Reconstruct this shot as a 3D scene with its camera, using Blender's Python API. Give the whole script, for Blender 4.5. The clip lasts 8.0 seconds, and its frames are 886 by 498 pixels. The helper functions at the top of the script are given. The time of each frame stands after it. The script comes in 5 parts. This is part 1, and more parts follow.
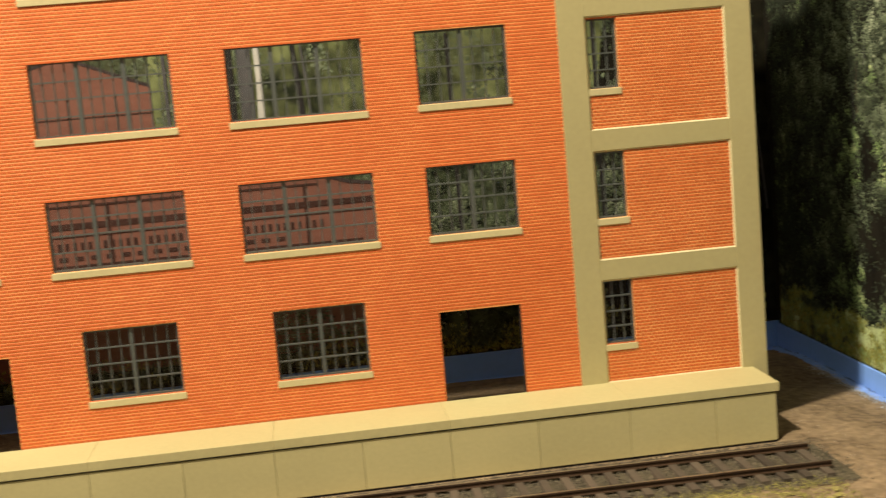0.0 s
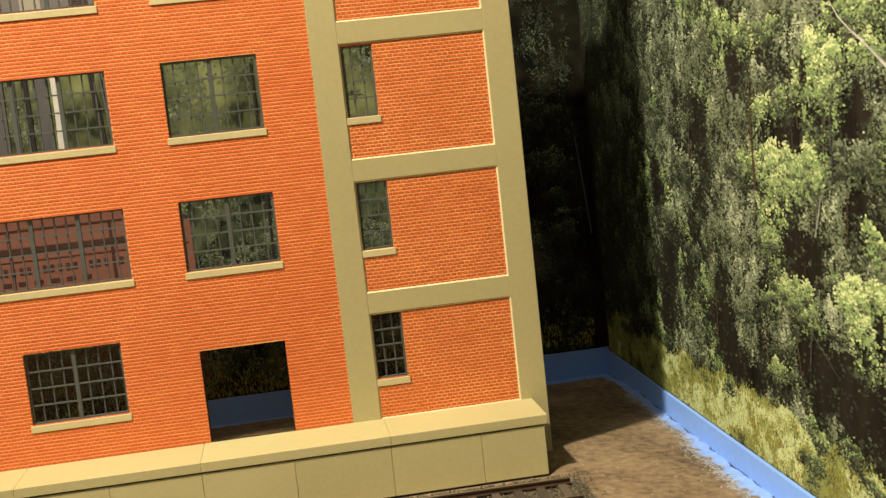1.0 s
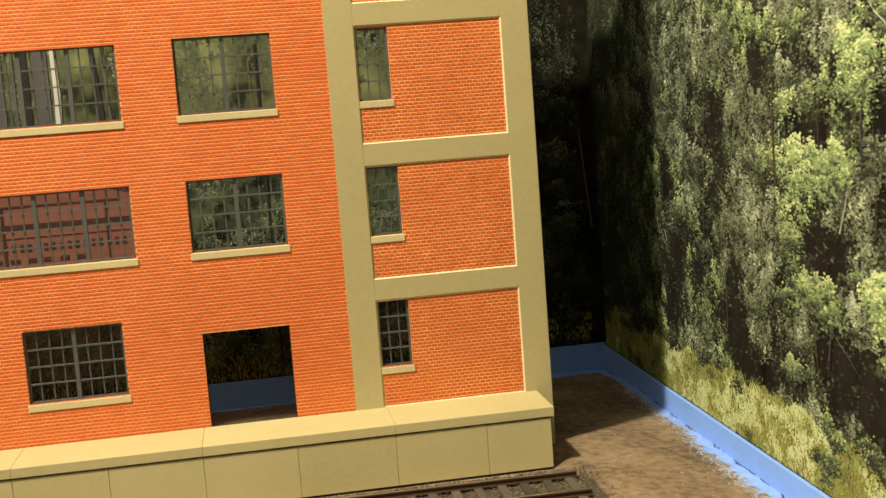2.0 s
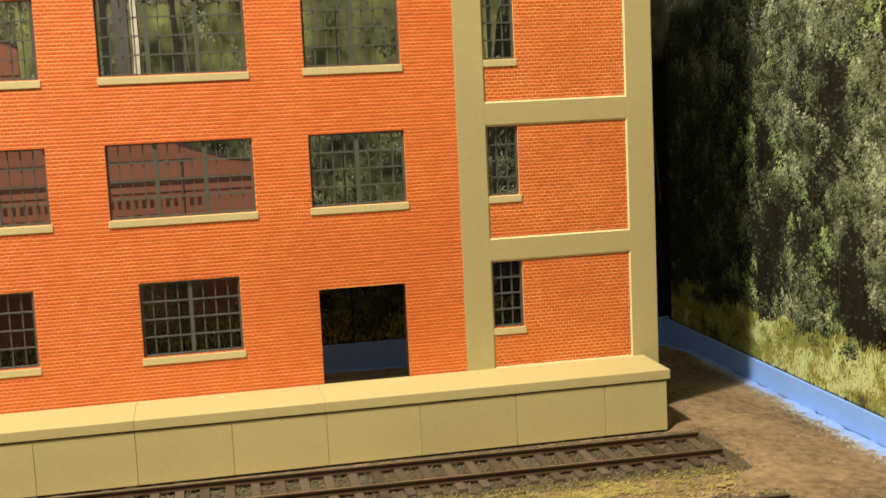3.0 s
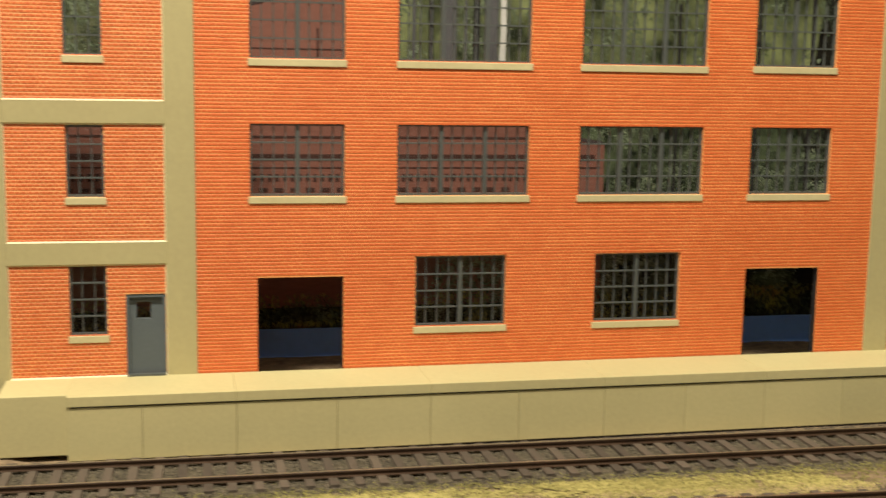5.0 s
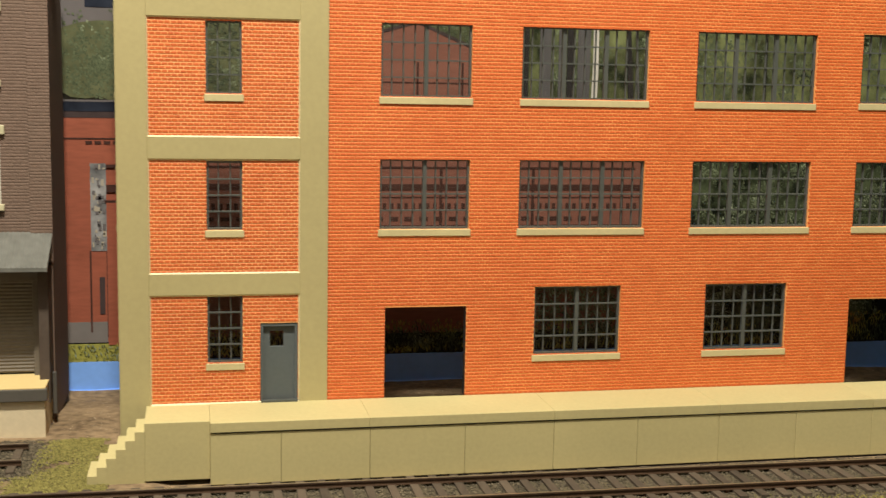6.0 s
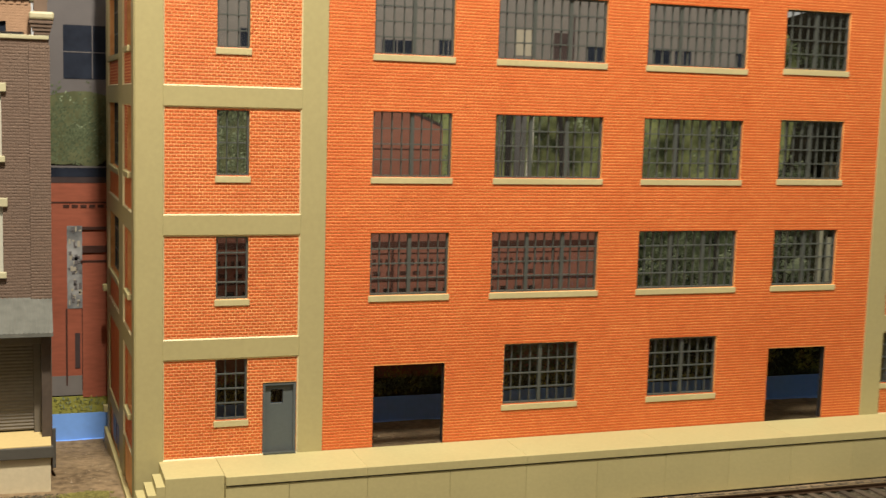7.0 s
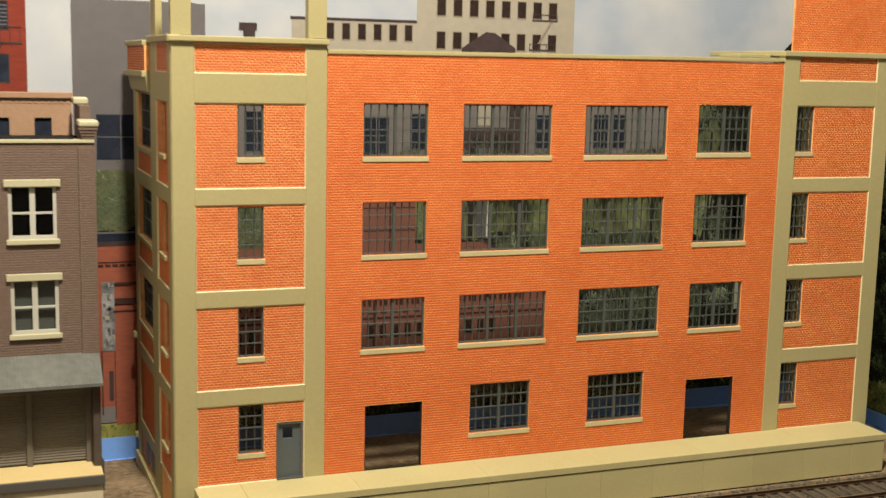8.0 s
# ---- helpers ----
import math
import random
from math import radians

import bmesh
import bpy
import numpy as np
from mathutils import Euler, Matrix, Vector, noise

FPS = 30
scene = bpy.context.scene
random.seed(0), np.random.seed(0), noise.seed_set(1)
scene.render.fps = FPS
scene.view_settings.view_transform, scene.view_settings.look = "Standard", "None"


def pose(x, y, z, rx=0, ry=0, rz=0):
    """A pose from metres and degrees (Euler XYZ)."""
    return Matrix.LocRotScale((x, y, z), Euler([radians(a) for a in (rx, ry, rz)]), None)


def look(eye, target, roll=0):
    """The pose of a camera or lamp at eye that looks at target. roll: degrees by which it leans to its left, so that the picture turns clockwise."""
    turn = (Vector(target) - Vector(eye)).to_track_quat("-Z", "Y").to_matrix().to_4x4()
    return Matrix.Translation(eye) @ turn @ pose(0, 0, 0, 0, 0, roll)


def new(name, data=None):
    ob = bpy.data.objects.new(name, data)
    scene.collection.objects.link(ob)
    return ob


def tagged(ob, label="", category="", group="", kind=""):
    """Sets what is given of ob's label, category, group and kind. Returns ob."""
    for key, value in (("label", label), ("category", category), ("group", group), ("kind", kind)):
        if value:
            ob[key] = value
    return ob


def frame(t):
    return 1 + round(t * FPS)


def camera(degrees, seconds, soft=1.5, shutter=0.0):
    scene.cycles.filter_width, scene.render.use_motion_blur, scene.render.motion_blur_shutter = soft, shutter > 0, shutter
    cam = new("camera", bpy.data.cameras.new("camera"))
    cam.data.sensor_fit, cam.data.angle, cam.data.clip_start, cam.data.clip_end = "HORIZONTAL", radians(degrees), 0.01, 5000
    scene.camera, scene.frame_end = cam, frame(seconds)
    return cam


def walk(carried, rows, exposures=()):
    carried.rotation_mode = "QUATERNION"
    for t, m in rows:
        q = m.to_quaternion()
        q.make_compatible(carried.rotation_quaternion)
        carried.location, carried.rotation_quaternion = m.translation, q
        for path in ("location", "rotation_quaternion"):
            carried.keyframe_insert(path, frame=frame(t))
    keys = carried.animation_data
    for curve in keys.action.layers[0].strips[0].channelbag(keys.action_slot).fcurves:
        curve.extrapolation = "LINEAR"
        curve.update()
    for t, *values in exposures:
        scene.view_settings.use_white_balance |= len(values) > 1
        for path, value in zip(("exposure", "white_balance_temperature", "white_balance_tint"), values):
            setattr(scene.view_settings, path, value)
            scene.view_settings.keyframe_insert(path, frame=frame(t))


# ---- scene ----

# ------------------------------------------------------------------ camera
cam = camera(40.05, 8.0, soft=1.4, shutter=0.4)
# seconds, eye in metres, then yaw, pitch and lean in degrees
ROWS = [
    (0.0, 0.0022, -0.3651, 0.1142, -6.32, -7.70, -4.91),
    (0.2, 0.0199, -0.3669, 0.1142, -6.01, -7.70, -5.20),
    (0.5, 0.0478, -0.3665, 0.1135, -6.28, -7.19, -5.84),
    (0.7, 0.0568, -0.3632, 0.1115, -7.52, -6.70, -6.04),
    (1.0, 0.0701, -0.3632, 0.1090, -7.16, -6.61, -6.15),
    (1.2, 0.0740, -0.3626, 0.1084, -6.73, -6.58, -6.22),
    (2.3, 0.0457, -0.3561, 0.1054, -9.15, -6.98, -3.72),
    (2.5, 0.0349, -0.3555, 0.1024, -9.03, -6.56, -3.34),
    (2.7, 0.0231, -0.3533, 0.1018, -9.62, -6.43, -3.01),
    (3.0, 0.0063, -0.3479, 0.1000, -11.48, -7.34, -2.64),
    (3.5, -0.0288, -0.3440, 0.1006, -13.69, -8.68, -1.94),
    (3.7, -0.0442, -0.3453, 0.1016, -13.97, -9.25, -1.41),
    (4.0, -0.0684, -0.3485, 0.1029, -13.97, -9.43, -0.67),
    (4.2, -0.0838, -0.3491, 0.1031, -13.60, -9.66, -0.08),
    (4.5, -0.1069, -0.3514, 0.1037, -13.53, -9.17, 0.41),
    (5.0, -0.1354, -0.3524, 0.1054, -12.28, -8.31, 0.98),
    (5.2, -0.1443, -0.3499, 0.1079, -11.57, -8.28, 1.01),
    (6.3, -0.1831, -0.3606, 0.1130, -11.99, -7.02, 1.20),
    (6.5, -0.1940, -0.3630, 0.1165, -14.45, -6.66, 1.32),
    (6.7, -0.2052, -0.3704, 0.1232, -16.25, -6.69, 1.64),
    (7.0, -0.2230, -0.3846, 0.1326, -19.01, -6.79, 1.64),
    (7.2, -0.2283, -0.3993, 0.1437, -20.01, -7.81, 1.55),
    (7.5, -0.2415, -0.4272, 0.1595, -21.21, -7.85, 1.32),
    (7.7, -0.2482, -0.4452, 0.1704, -21.22, -8.28, 1.23),
    (8.0, -0.2586, -0.4668, 0.1853, -20.85, -8.61, 1.28),
]
# seconds, stops, kelvin, tint
EXPOSURES = [(0.0, 0.05, 6900, 10), (1.0, 0.12, 7050, 10), (2.5, 0.13, 7200, 10), (3.5, 0.15, 7200, 10), (4.5, 0.03, 6550, 10), (5.2, -0.06, 6350, 10), (6.5, -0.12, 6400, 10), (8.0, -0.24, 6450, 10)]
walk(cam, [(t, pose(x, y, z, 90 + pitch, 0, yaw) @ pose(0, 0, 0, 0, 0, lean)) for t, x, y, z, yaw, pitch, lean in ROWS], EXPOSURES)

# ------------------------------------------------------------------ light
MM = 0.001
world = bpy.data.worlds.new("room_air")
world.use_nodes = True
world.node_tree.nodes["Background"].inputs[0].default_value = (1.0, 0.93, 0.85, 1)
world.node_tree.nodes["Background"].inputs[1].default_value = 0.0
scene.world = world


def lamp(name, kind, eye, target, watts, colour, size):
    data = bpy.data.lights.new(name, kind)
    data.energy, data.color = watts, colour
    if kind == "AREA":
        data.shape, data.size = "DISK", size
    else:
        data.shadow_soft_size = size
    ob = new(name, data)
    ob.matrix_world = look(eye, target)
    return ob


# the bulb above the layout's front edge, and an added soft fill lamp
lamp("layout_lamp", "POINT", (-0.186, -0.249, 0.640), (0, 0, 0), 37.2, (1.0, 0.91, 0.74), 0.02)
lamp("fill_lamp", "AREA", (-0.85, -0.95, 1.25), (-0.05, 0.0, 0.05), 5.0, (1.0, 0.92, 0.78), 0.35)


# ------------------------------------------------------------------ materials
def material(name, colour, rough=0.7, spread=0.15, fine=900.0, coarse=25.0, bump=0.15, bump_scale=2500.0, second=None, amount=0.5,
             metal=0.0, island=0.0, piece=0.0, spec=0.3, stretch=(1, 1, 1), sharp=1.0):
    """Paint, plastic or wood with fine grain, broad stains and relief, in world coordinates."""
    m = bpy.data.materials.new(name)
    m.use_nodes = True
    n, link = m.node_tree.nodes, m.node_tree.links.new
    b = n["Principled BSDF"]
    geo = n.new("ShaderNodeNewGeometry")
    place = n.new("ShaderNodeMapping")
    place.inputs["Scale"].default_value = stretch
    link(geo.outputs["Position"], place.inputs["Vector"])

    def noise_at(scale, detail=4.0):
        t = n.new("ShaderNodeTexNoise")
        t.inputs["Scale"].default_value, t.inputs["Detail"].default_value = scale, detail
        link(place.outputs["Vector"], t.inputs["Vector"])
        return t

    a, c = noise_at(fine), noise_at(coarse)
    total = n.new("ShaderNodeMath")
    total.operation = "ADD"
    link(a.outputs["Fac"], total.inputs[0])
    link(c.outputs["Fac"], total.inputs[1])
    value = total
    for want, socket in ((island, geo.outputs["Random Per Island"]), (piece, None)):
        if want:
            if socket is None:
                socket = n.new("ShaderNodeObjectInfo").outputs["Random"]
            more = n.new("ShaderNodeMath")
            more.operation = "MULTIPLY_ADD"
            more.inputs[1].default_value = want
            link(socket, more.inputs[0])
            link(value.outputs[0], more.inputs[2])
            value = more
    centre = 1.0 + 0.5 * (island + piece)
    ramp = n.new("ShaderNodeMapRange")
    ramp.inputs["From Min"].default_value, ramp.inputs["From Max"].default_value = centre - (0.45 + 0.4 * (island + piece)) / sharp, centre + (0.45 + 0.4 * (island + piece)) / sharp
    link(value.outputs[0], ramp.inputs["Value"])
    mix = n.new("ShaderNodeMix")
    mix.data_type = "RGBA"
    low = tuple(max(0.0, v * (1 - spread)) for v in colour)
    high = tuple(min(1.0, v * (1 + spread)) for v in colour)
    if second:
        high = tuple(v * amount + w * (1 - amount) for v, w in zip(second, colour))
    mix.inputs[6].default_value, mix.inputs[7].default_value = (*low, 1), (*high, 1)
    link(ramp.outputs["Result"], mix.inputs[0])
    link(mix.outputs[2], b.inputs["Base Color"])
    rr = n.new("ShaderNodeMapRange")
    rr.inputs["To Min"].default_value, rr.inputs["To Max"].default_value = max(0.05, rough - 0.12), min(1.0, rough + 0.12)
    link(c.outputs["Fac"], rr.inputs["Value"])
    link(rr.outputs["Result"], b.inputs["Roughness"])
    b.inputs["Metallic"].default_value = metal
    b.inputs["Specular IOR Level"].default_value = spec
    if bump:
        t = noise_at(bump_scale, 3.0)
        bp = n.new("ShaderNodeBump")
        bp.inputs["Strength"].default_value, bp.inputs["Distance"].default_value = bump, 0.0003
        link(t.outputs["Fac"], bp.inputs["Height"])
        link(bp.outputs["Normal"], b.inputs["Normal"])
    return m


def glass(name):
    m = bpy.data.materials.new(name)
    m.use_nodes = True
    n, link = m.node_tree.nodes, m.node_tree.links.new
    n.remove(n["Principled BSDF"])
    clear, gloss, mix, fres = n.new("ShaderNodeBsdfTransparent"), n.new("ShaderNodeBsdfGlossy"), n.new("ShaderNodeMixShader"), n.new("ShaderNodeFresnel")
    clear.inputs[0].default_value = (0.84, 0.85, 0.83, 1)
    gloss.inputs["Roughness"].default_value = 0.12
    fres.inputs[0].default_value = 1.35
    link(fres.outputs[0], mix.inputs[0])
    link(clear.outputs[0], mix.inputs[1])
    link(gloss.outputs[0], mix.inputs[2])
    link(mix.outputs[0], n["Material Output"].inputs["Surface"])
    return m


BEIGE = material("beige_paint", (0.365, 0.318, 0.158), 0.55, 0.08, 700, 18, 0.06)
BEIGE_WORN = material("beige_platform_paint", (0.418, 0.364, 0.180), 0.62, 0.12, 900, 30, 0.08, piece=0.35)
SILL = material("pale_sill_paint", (0.47, 0.41, 0.225), 0.5, 0.12, 900, 40, 0.06)
# paler than the beige, to paint in the light the panel rims catch
EDGE_LIGHT = material("edge_highlight_paint", (0.58, 0.50, 0.29), 0.5, 0.12, 900, 60, 0.06)
MORTAR = material("brick_mortar", (0.64, 0.215, 0.062), 0.75, 0.1, 260, 38, 0.1, second=(0.87, 0.405, 0.135), amount=1.0, sharp=1.4)
BRICK = material("orange_brick", (0.510, 0.097, 0.021), 0.58, 0.10, 500, 30, 0.12, island=0.45, second=(0.565, 0.124, 0.030), amount=1.0, sharp=1.0)
PANEL_BRICK = material("deep_orange_brick", (0.465, 0.089, 0.018), 0.55, 0.14, 500, 40, 0.12, island=0.6, second=(0.565, 0.128, 0.031), amount=1.0, sharp=1.2)
BRICK_PIECE = material("orange_brick_piece", (0.475, 0.098, 0.021), 0.62, 0.14, 900, 22, 0.12, piece=0.4)
MORTAR_PALE = material("pale_mortar", (0.72, 0.30, 0.105), 0.75, 0.1, 300, 55, 0.1, second=(0.90, 0.48, 0.19), amount=1.0, sharp=1.5)
SASH = material("grey_window_paint", (0.066, 0.073, 0.068), 0.36, 0.16, 800, 30, 0.05, spec=0.6)
DOOR_GREY = material("blue_grey_door_paint", (0.085, 0.10, 0.105), 0.5, 0.12, 800, 30, 0.05)
GLASS = glass("clear_glazing")
BROWN = material("brown_brick_wall", (0.142, 0.097, 0.074), 0.75, 0.16, 700, 22, 0.2, island=0.6)
BROWN_MORTAR = material("brown_mortar", (0.130, 0.089, 0.068), 0.8, 0.16, 700, 22, 0.2)
TAN = material("tan_brick_wall", (0.31, 0.19, 0.118), 0.75, 0.14, 800, 26, 0.2)
CREAM = material("cream_trim_paint", (0.44, 0.41, 0.27), 0.5, 0.06, 700, 30, 0.05)
WHITE = material("white_sash_paint", (0.44, 0.43, 0.37), 0.5, 0.06, 700, 30, 0.05)
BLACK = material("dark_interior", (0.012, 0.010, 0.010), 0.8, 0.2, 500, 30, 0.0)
AWNING = material("grey_green_sheet_metal", (0.108, 0.112, 0.100), 0.5, 0.25, 300, 40, 0.1, second=(0.165, 0.166, 0.152), amount=0.8, sharp=1.0)
SHUTTER = material("grey_brown_shutter", (0.125, 0.108, 0.086), 0.6, 0.16, 500, 30, 0.1)
DOCK_TOP = material("yellow_dock_top", (0.56, 0.43, 0.20), 0.6, 0.08, 700, 30, 0.08)
DOCK_EDGE = material("dark_grey_edge", (0.082, 0.076, 0.066), 0.5, 0.12, 700, 30, 0.08)
CONCRETE = material("grey_beige_concrete", (0.56, 0.48, 0.33), 0.75, 0.12, 500, 30, 0.12)
RAIL = material("rusty_rail", (0.040, 0.021, 0.010), 0.6, 0.35, 600, 60, 0.15)
RAIL_TOP = material("worn_rail_head", (0.42, 0.34, 0.24), 0.32, 0.2, 600, 60, 0.05, metal=0.85)
TIE = material("weathered_tie", (0.072, 0.055, 0.038), 0.9, 0.5, 900, 40, 0.4, piece=0.9, stretch=(1, 0.25, 1))
DIRT = material("brown_scenic_earth", (0.095, 0.060, 0.030), 0.95, 0.45, 340, 26, 0.9, 1400, second=(0.34, 0.245, 0.145), amount=0.85, sharp=1.2)
STONE = material("grey_ballast", (0.040, 0.034, 0.024), 0.95, 0.45, 900, 40, 0.2, island=2.6, second=(0.165, 0.135, 0.090), amount=0.95)
STONE_BED = material("ballast_bed", (0.040, 0.033, 0.020), 0.95, 0.45, 900, 60, 0.5, 1600, second=(0.12, 0.10, 0.058), amount=0.85)
FOAM = material("yellow_green_turf", (0.22, 0.185, 0.048), 0.95, 0.45, 420, 34, 0.5, 900, island=0.5, second=(0.50, 0.435, 0.15), amount=0.95, sharp=1.1)
GREEN_FOAM = material("olive_turf", (0.115, 0.104, 0.030), 0.95, 0.4, 500, 20, 0.2, island=1.2, second=(0.32, 0.285, 0.085), amount=0.85)
STRAW = material("straw_turf", (0.30, 0.22, 0.095), 0.95, 0.35, 500, 20, 0.2, island=1.2, second=(0.52, 0.40, 0.21), amount=0.85)
BLUE = material("sky_blue_board_paint", (0.175, 0.355, 0.82), 0.6, 0.08, 400, 20, 0.1)
PLASTER = material("room_wall_paint", (0.30, 0.287, 0.262), 0.9, 0.05, 60, 3, 0.05, 200)


# ------------------------------------------------------------------ mesh tools
class Solid:
    """Collects faces in millimetres."""

    def __init__(self):
        self.v, self.f, self.weld = [], [], False

    def add(self, verts, faces):
        k = len(self.v)
        self.v += [tuple(p) for p in verts]
        self.f += [tuple(k + i for i in face) for face in faces]
        return self

    def box(self, x0, x1, y0, y1, z0, z1, skip=""):
        p = [(x0, y0, z0), (x1, y0, z0), (x1, y1, z0), (x0, y1, z0), (x0, y0, z1), (x1, y0, z1), (x1, y1, z1), (x0, y1, z1)]
        f = {"d": (0, 3, 2, 1), "u": (4, 5, 6, 7), "f": (0, 1, 5, 4), "b": (2, 3, 7, 6), "l": (3, 0, 4, 7), "r": (1, 2, 6, 5)}
        return self.add(p, [q for key, q in f.items() if key not in skip])

    def sweep(self, outline, x0, x1):
        """An outline of (y, z), anticlockwise seen from +x, drawn out along x."""
        k = len(outline)
        p = [(x0, y, z) for y, z in outline] + [(x1, y, z) for y, z in outline]
        f = [(i, (i + 1) % k, k + (i + 1) % k, k + i)[::-1] for i in range(k)]
        return self.add(p, f + [tuple(range(k))[::-1], tuple(range(k, 2 * k))])

    def pierced(self, x0, x1, z0, z1, y0, y1, holes):
        """A wall from y0 to y1 with right-angled openings (x0, x1, z0, z1) through it."""
        xs = sorted({x0, x1, *[h[0] for h in holes], *[h[1] for h in holes]})
        zs = sorted({z0, z1, *[h[2] for h in holes], *[h[3] for h in holes]})
        xs, zs = [x for x in xs if x0 <= x <= x1], [z for z in zs if z0 <= z <= z1]

        def solid(i, j):
            if not (0 <= i < len(xs) - 1 and 0 <= j < len(zs) - 1):
                return False
            cx, cz = (xs[i] + xs[i + 1]) / 2, (zs[j] + zs[j + 1]) / 2
            return not any(h[0] < cx < h[1] and h[2] < cz < h[3] for h in holes)

        for i in range(len(xs) - 1):
            for j in range(len(zs) - 1):
                if solid(i, j):
                    skip = "".join(key for key, di, dj in (("l", -1, 0), ("r", 1, 0), ("d", 0, -1), ("u", 0, 1)) if solid(i + di, j + dj))
                    self.box(xs[i], xs[i + 1], y0, y1, zs[j], zs[j + 1], skip)
        self.weld = True
        return self

    def mesh(self, name, bevel=0.0):
        me = bpy.data.meshes.new(name)
        me.from_pydata([(x * MM, y * MM, z * MM) for x, y, z in self.v], [], self.f)
        if bevel or self.weld:
            bm = bmesh.new()
            bm.from_mesh(me)
            bmesh.ops.remove_doubles(bm, verts=bm.verts, dist=1e-7)
            if bevel:
                bmesh.ops.bevel(bm, geom=list(bm.edges), offset=bevel * MM, segments=2, profile=0.5, affect="EDGES", clamp_overlap=True)
            bm.to_mesh(me)
            bm.free()
        me.update()
        return me


def part(name, solid, mat, parent, label="", bevel=0.0, kind=""):
    me = solid if isinstance(solid, bpy.types.Mesh) else solid.mesh(name, bevel)
    if not me.materials:
        me.materials.append(mat)
    ob = new(name, me)
    ob.parent = parent
    return tagged(ob, label=label, kind=kind)


def thing(name, label, category, at=(0, 0, 0), group="", kind=""):
    ob = new(name)
    ob.empty_display_size = 0.01
    ob.location = Vector(at) * MM
    return tagged(ob, label, category, group, kind)


def box(x0, x1, y0, y1, z0, z1):
    return Solid().box(x0, x1, y0, y1, z0, z1)


def coursed(x0, x1, z0, z1, y, holes, long=1.75, high=1.05, joint=0.15, bed=0.28, proud=0.09, keep=None, seed=1, ragged=0.0):
    """Bricks in running bond on the plane y, clipped at openings, as one mesh of islands."""
    rng = random.Random(seed)
    s = Solid()
    rows = int(round((z1 - z0) / high))
    step = (z1 - z0) / rows
    for r in range(rows):
        a, b = z0 + r * step + bed / 2, z0 + (r + 1) * step - bed / 2
        blocked = sorted((h[0], h[1]) for h in holes if h[2] < (a + b) / 2 < h[3])
        x = x0 - (long / 2 if r % 2 else 0.0) + ragged * rng.uniform(-0.4, 0.0)
        while x < x1:
            spans = [(max(x + joint / 2, x0), min(x + long - joint / 2, x1))]
            for h0, h1 in blocked:
                spans = [q for p0, p1 in spans for q in ((p0, min(p1, h0)), (max(p0, h1), p1)) if q[1] - q[0] > 0.3]
            for p0, p1 in spans:
                if p1 - p0 > 0.3 and (keep is None or keep((p0 + p1) / 2, (a + b) / 2)):
                    d = proud * rng.uniform(0.75, 1.2)
                    c, e = 0.05, 0.13
                    v = [(p0, y, a), (p1, y, a), (p1, y, b), (p0, y, b), (p0 + c, y - d, a + c), (p1 - c, y - d, a + c), (p1 - c, y - d, b - e), (p0 + c, y - d, b - e)]
                    s.add(v, [(4, 5, 6, 7), (0, 1, 5, 4), (1, 2, 6, 5), (2, 3, 7, 6), (3, 0, 4, 7)])
            x += long
    return s


# ------------------------------------------------------------------ ground and backdrop boards
BACK, RIGHT = 117.0, 192.4
SKEW = radians(-0.79)


def clamp(v):
    return min(1.0, max(0.0, v))


def ground_z(x, y):
    """Height of the scenic earth, which falls away towards the boards."""
    fall = max(6.0 * clamp((y - 60) / 42.0), 4.0 * clamp((x - 150) / 36.0))
    bumpy = 0.35 * noise.noise((x * 0.05, y * 0.05, 0)) + 0.15 * noise.noise((x * 0.25, y * 0.25, 3))
    dip = -1.5 * max(0.0, 1 - abs(y + 20) / 9.0) if -180 < x < 139 else 0.0
    return -fall - 0.35 + dip + bumpy * (1 + 0.6 * dip)


ground_mesh = Solid()
nx, ny = 150, 90
gx = [-520 + (RIGHT + 12 + 520) * i / nx for i in range(nx + 1)]
gy = [-330 + (BACK + 1 + 330) * j / ny for j in range(ny + 1)]
ground_mesh.v = [(x, y, ground_z(x, y)) for y in gy for x in gx]
ground_mesh.f = [(j * (nx + 1) + i, j * (nx + 1) + i + 1, (j + 1) * (nx + 1) + i + 1, (j + 1) * (nx + 1) + i) for j in range(ny) for i in range(nx)]
ground = new("ground", ground_mesh.mesh("ground"))
ground.data.materials.append(DIRT)
tagged(ground, "brown scenic earth of a model railway layout", "ground", kind="structure")


# ------------------------------------------------------------------ backdrop boards with their printed scenery
SKY = material("printed_cloudy_sky", (0.31, 0.355, 0.43), 0.8, 0.05, 30, 11, 0.0, second=(0.49, 0.485, 0.48), amount=0.95, sharp=1.5, spec=0.08)
WOODS = material("printed_dark_woods", (0.006, 0.005, 0.004), 0.7, 0.6, 240, 70, 0.0, second=(0.024, 0.021, 0.015), amount=0.9, stretch=(1, 1, 0.35), spec=0.08)
THICKET = material("printed_soft_thicket", (0.022, 0.028, 0.014), 0.7, 0.3, 150, 48, 0.0, second=(0.205, 0.23, 0.10), amount=1.0, sharp=1.7, stretch=(1, 1, 0.7), spec=0.08)
THICKET_LOW = material("printed_dark_thicket", (0.008, 0.011, 0.006), 0.7, 0.3, 260, 75, 0.0, second=(0.075, 0.095, 0.05), amount=1.0, sharp=2.2, spec=0.08)
BUSH = material("printed_bush", (0.060, 0.068, 0.033), 0.7, 0.3, 170, 45, 0.0, second=(0.125, 0.135, 0.072), amount=1.0, sharp=1.2, spec=0.08)
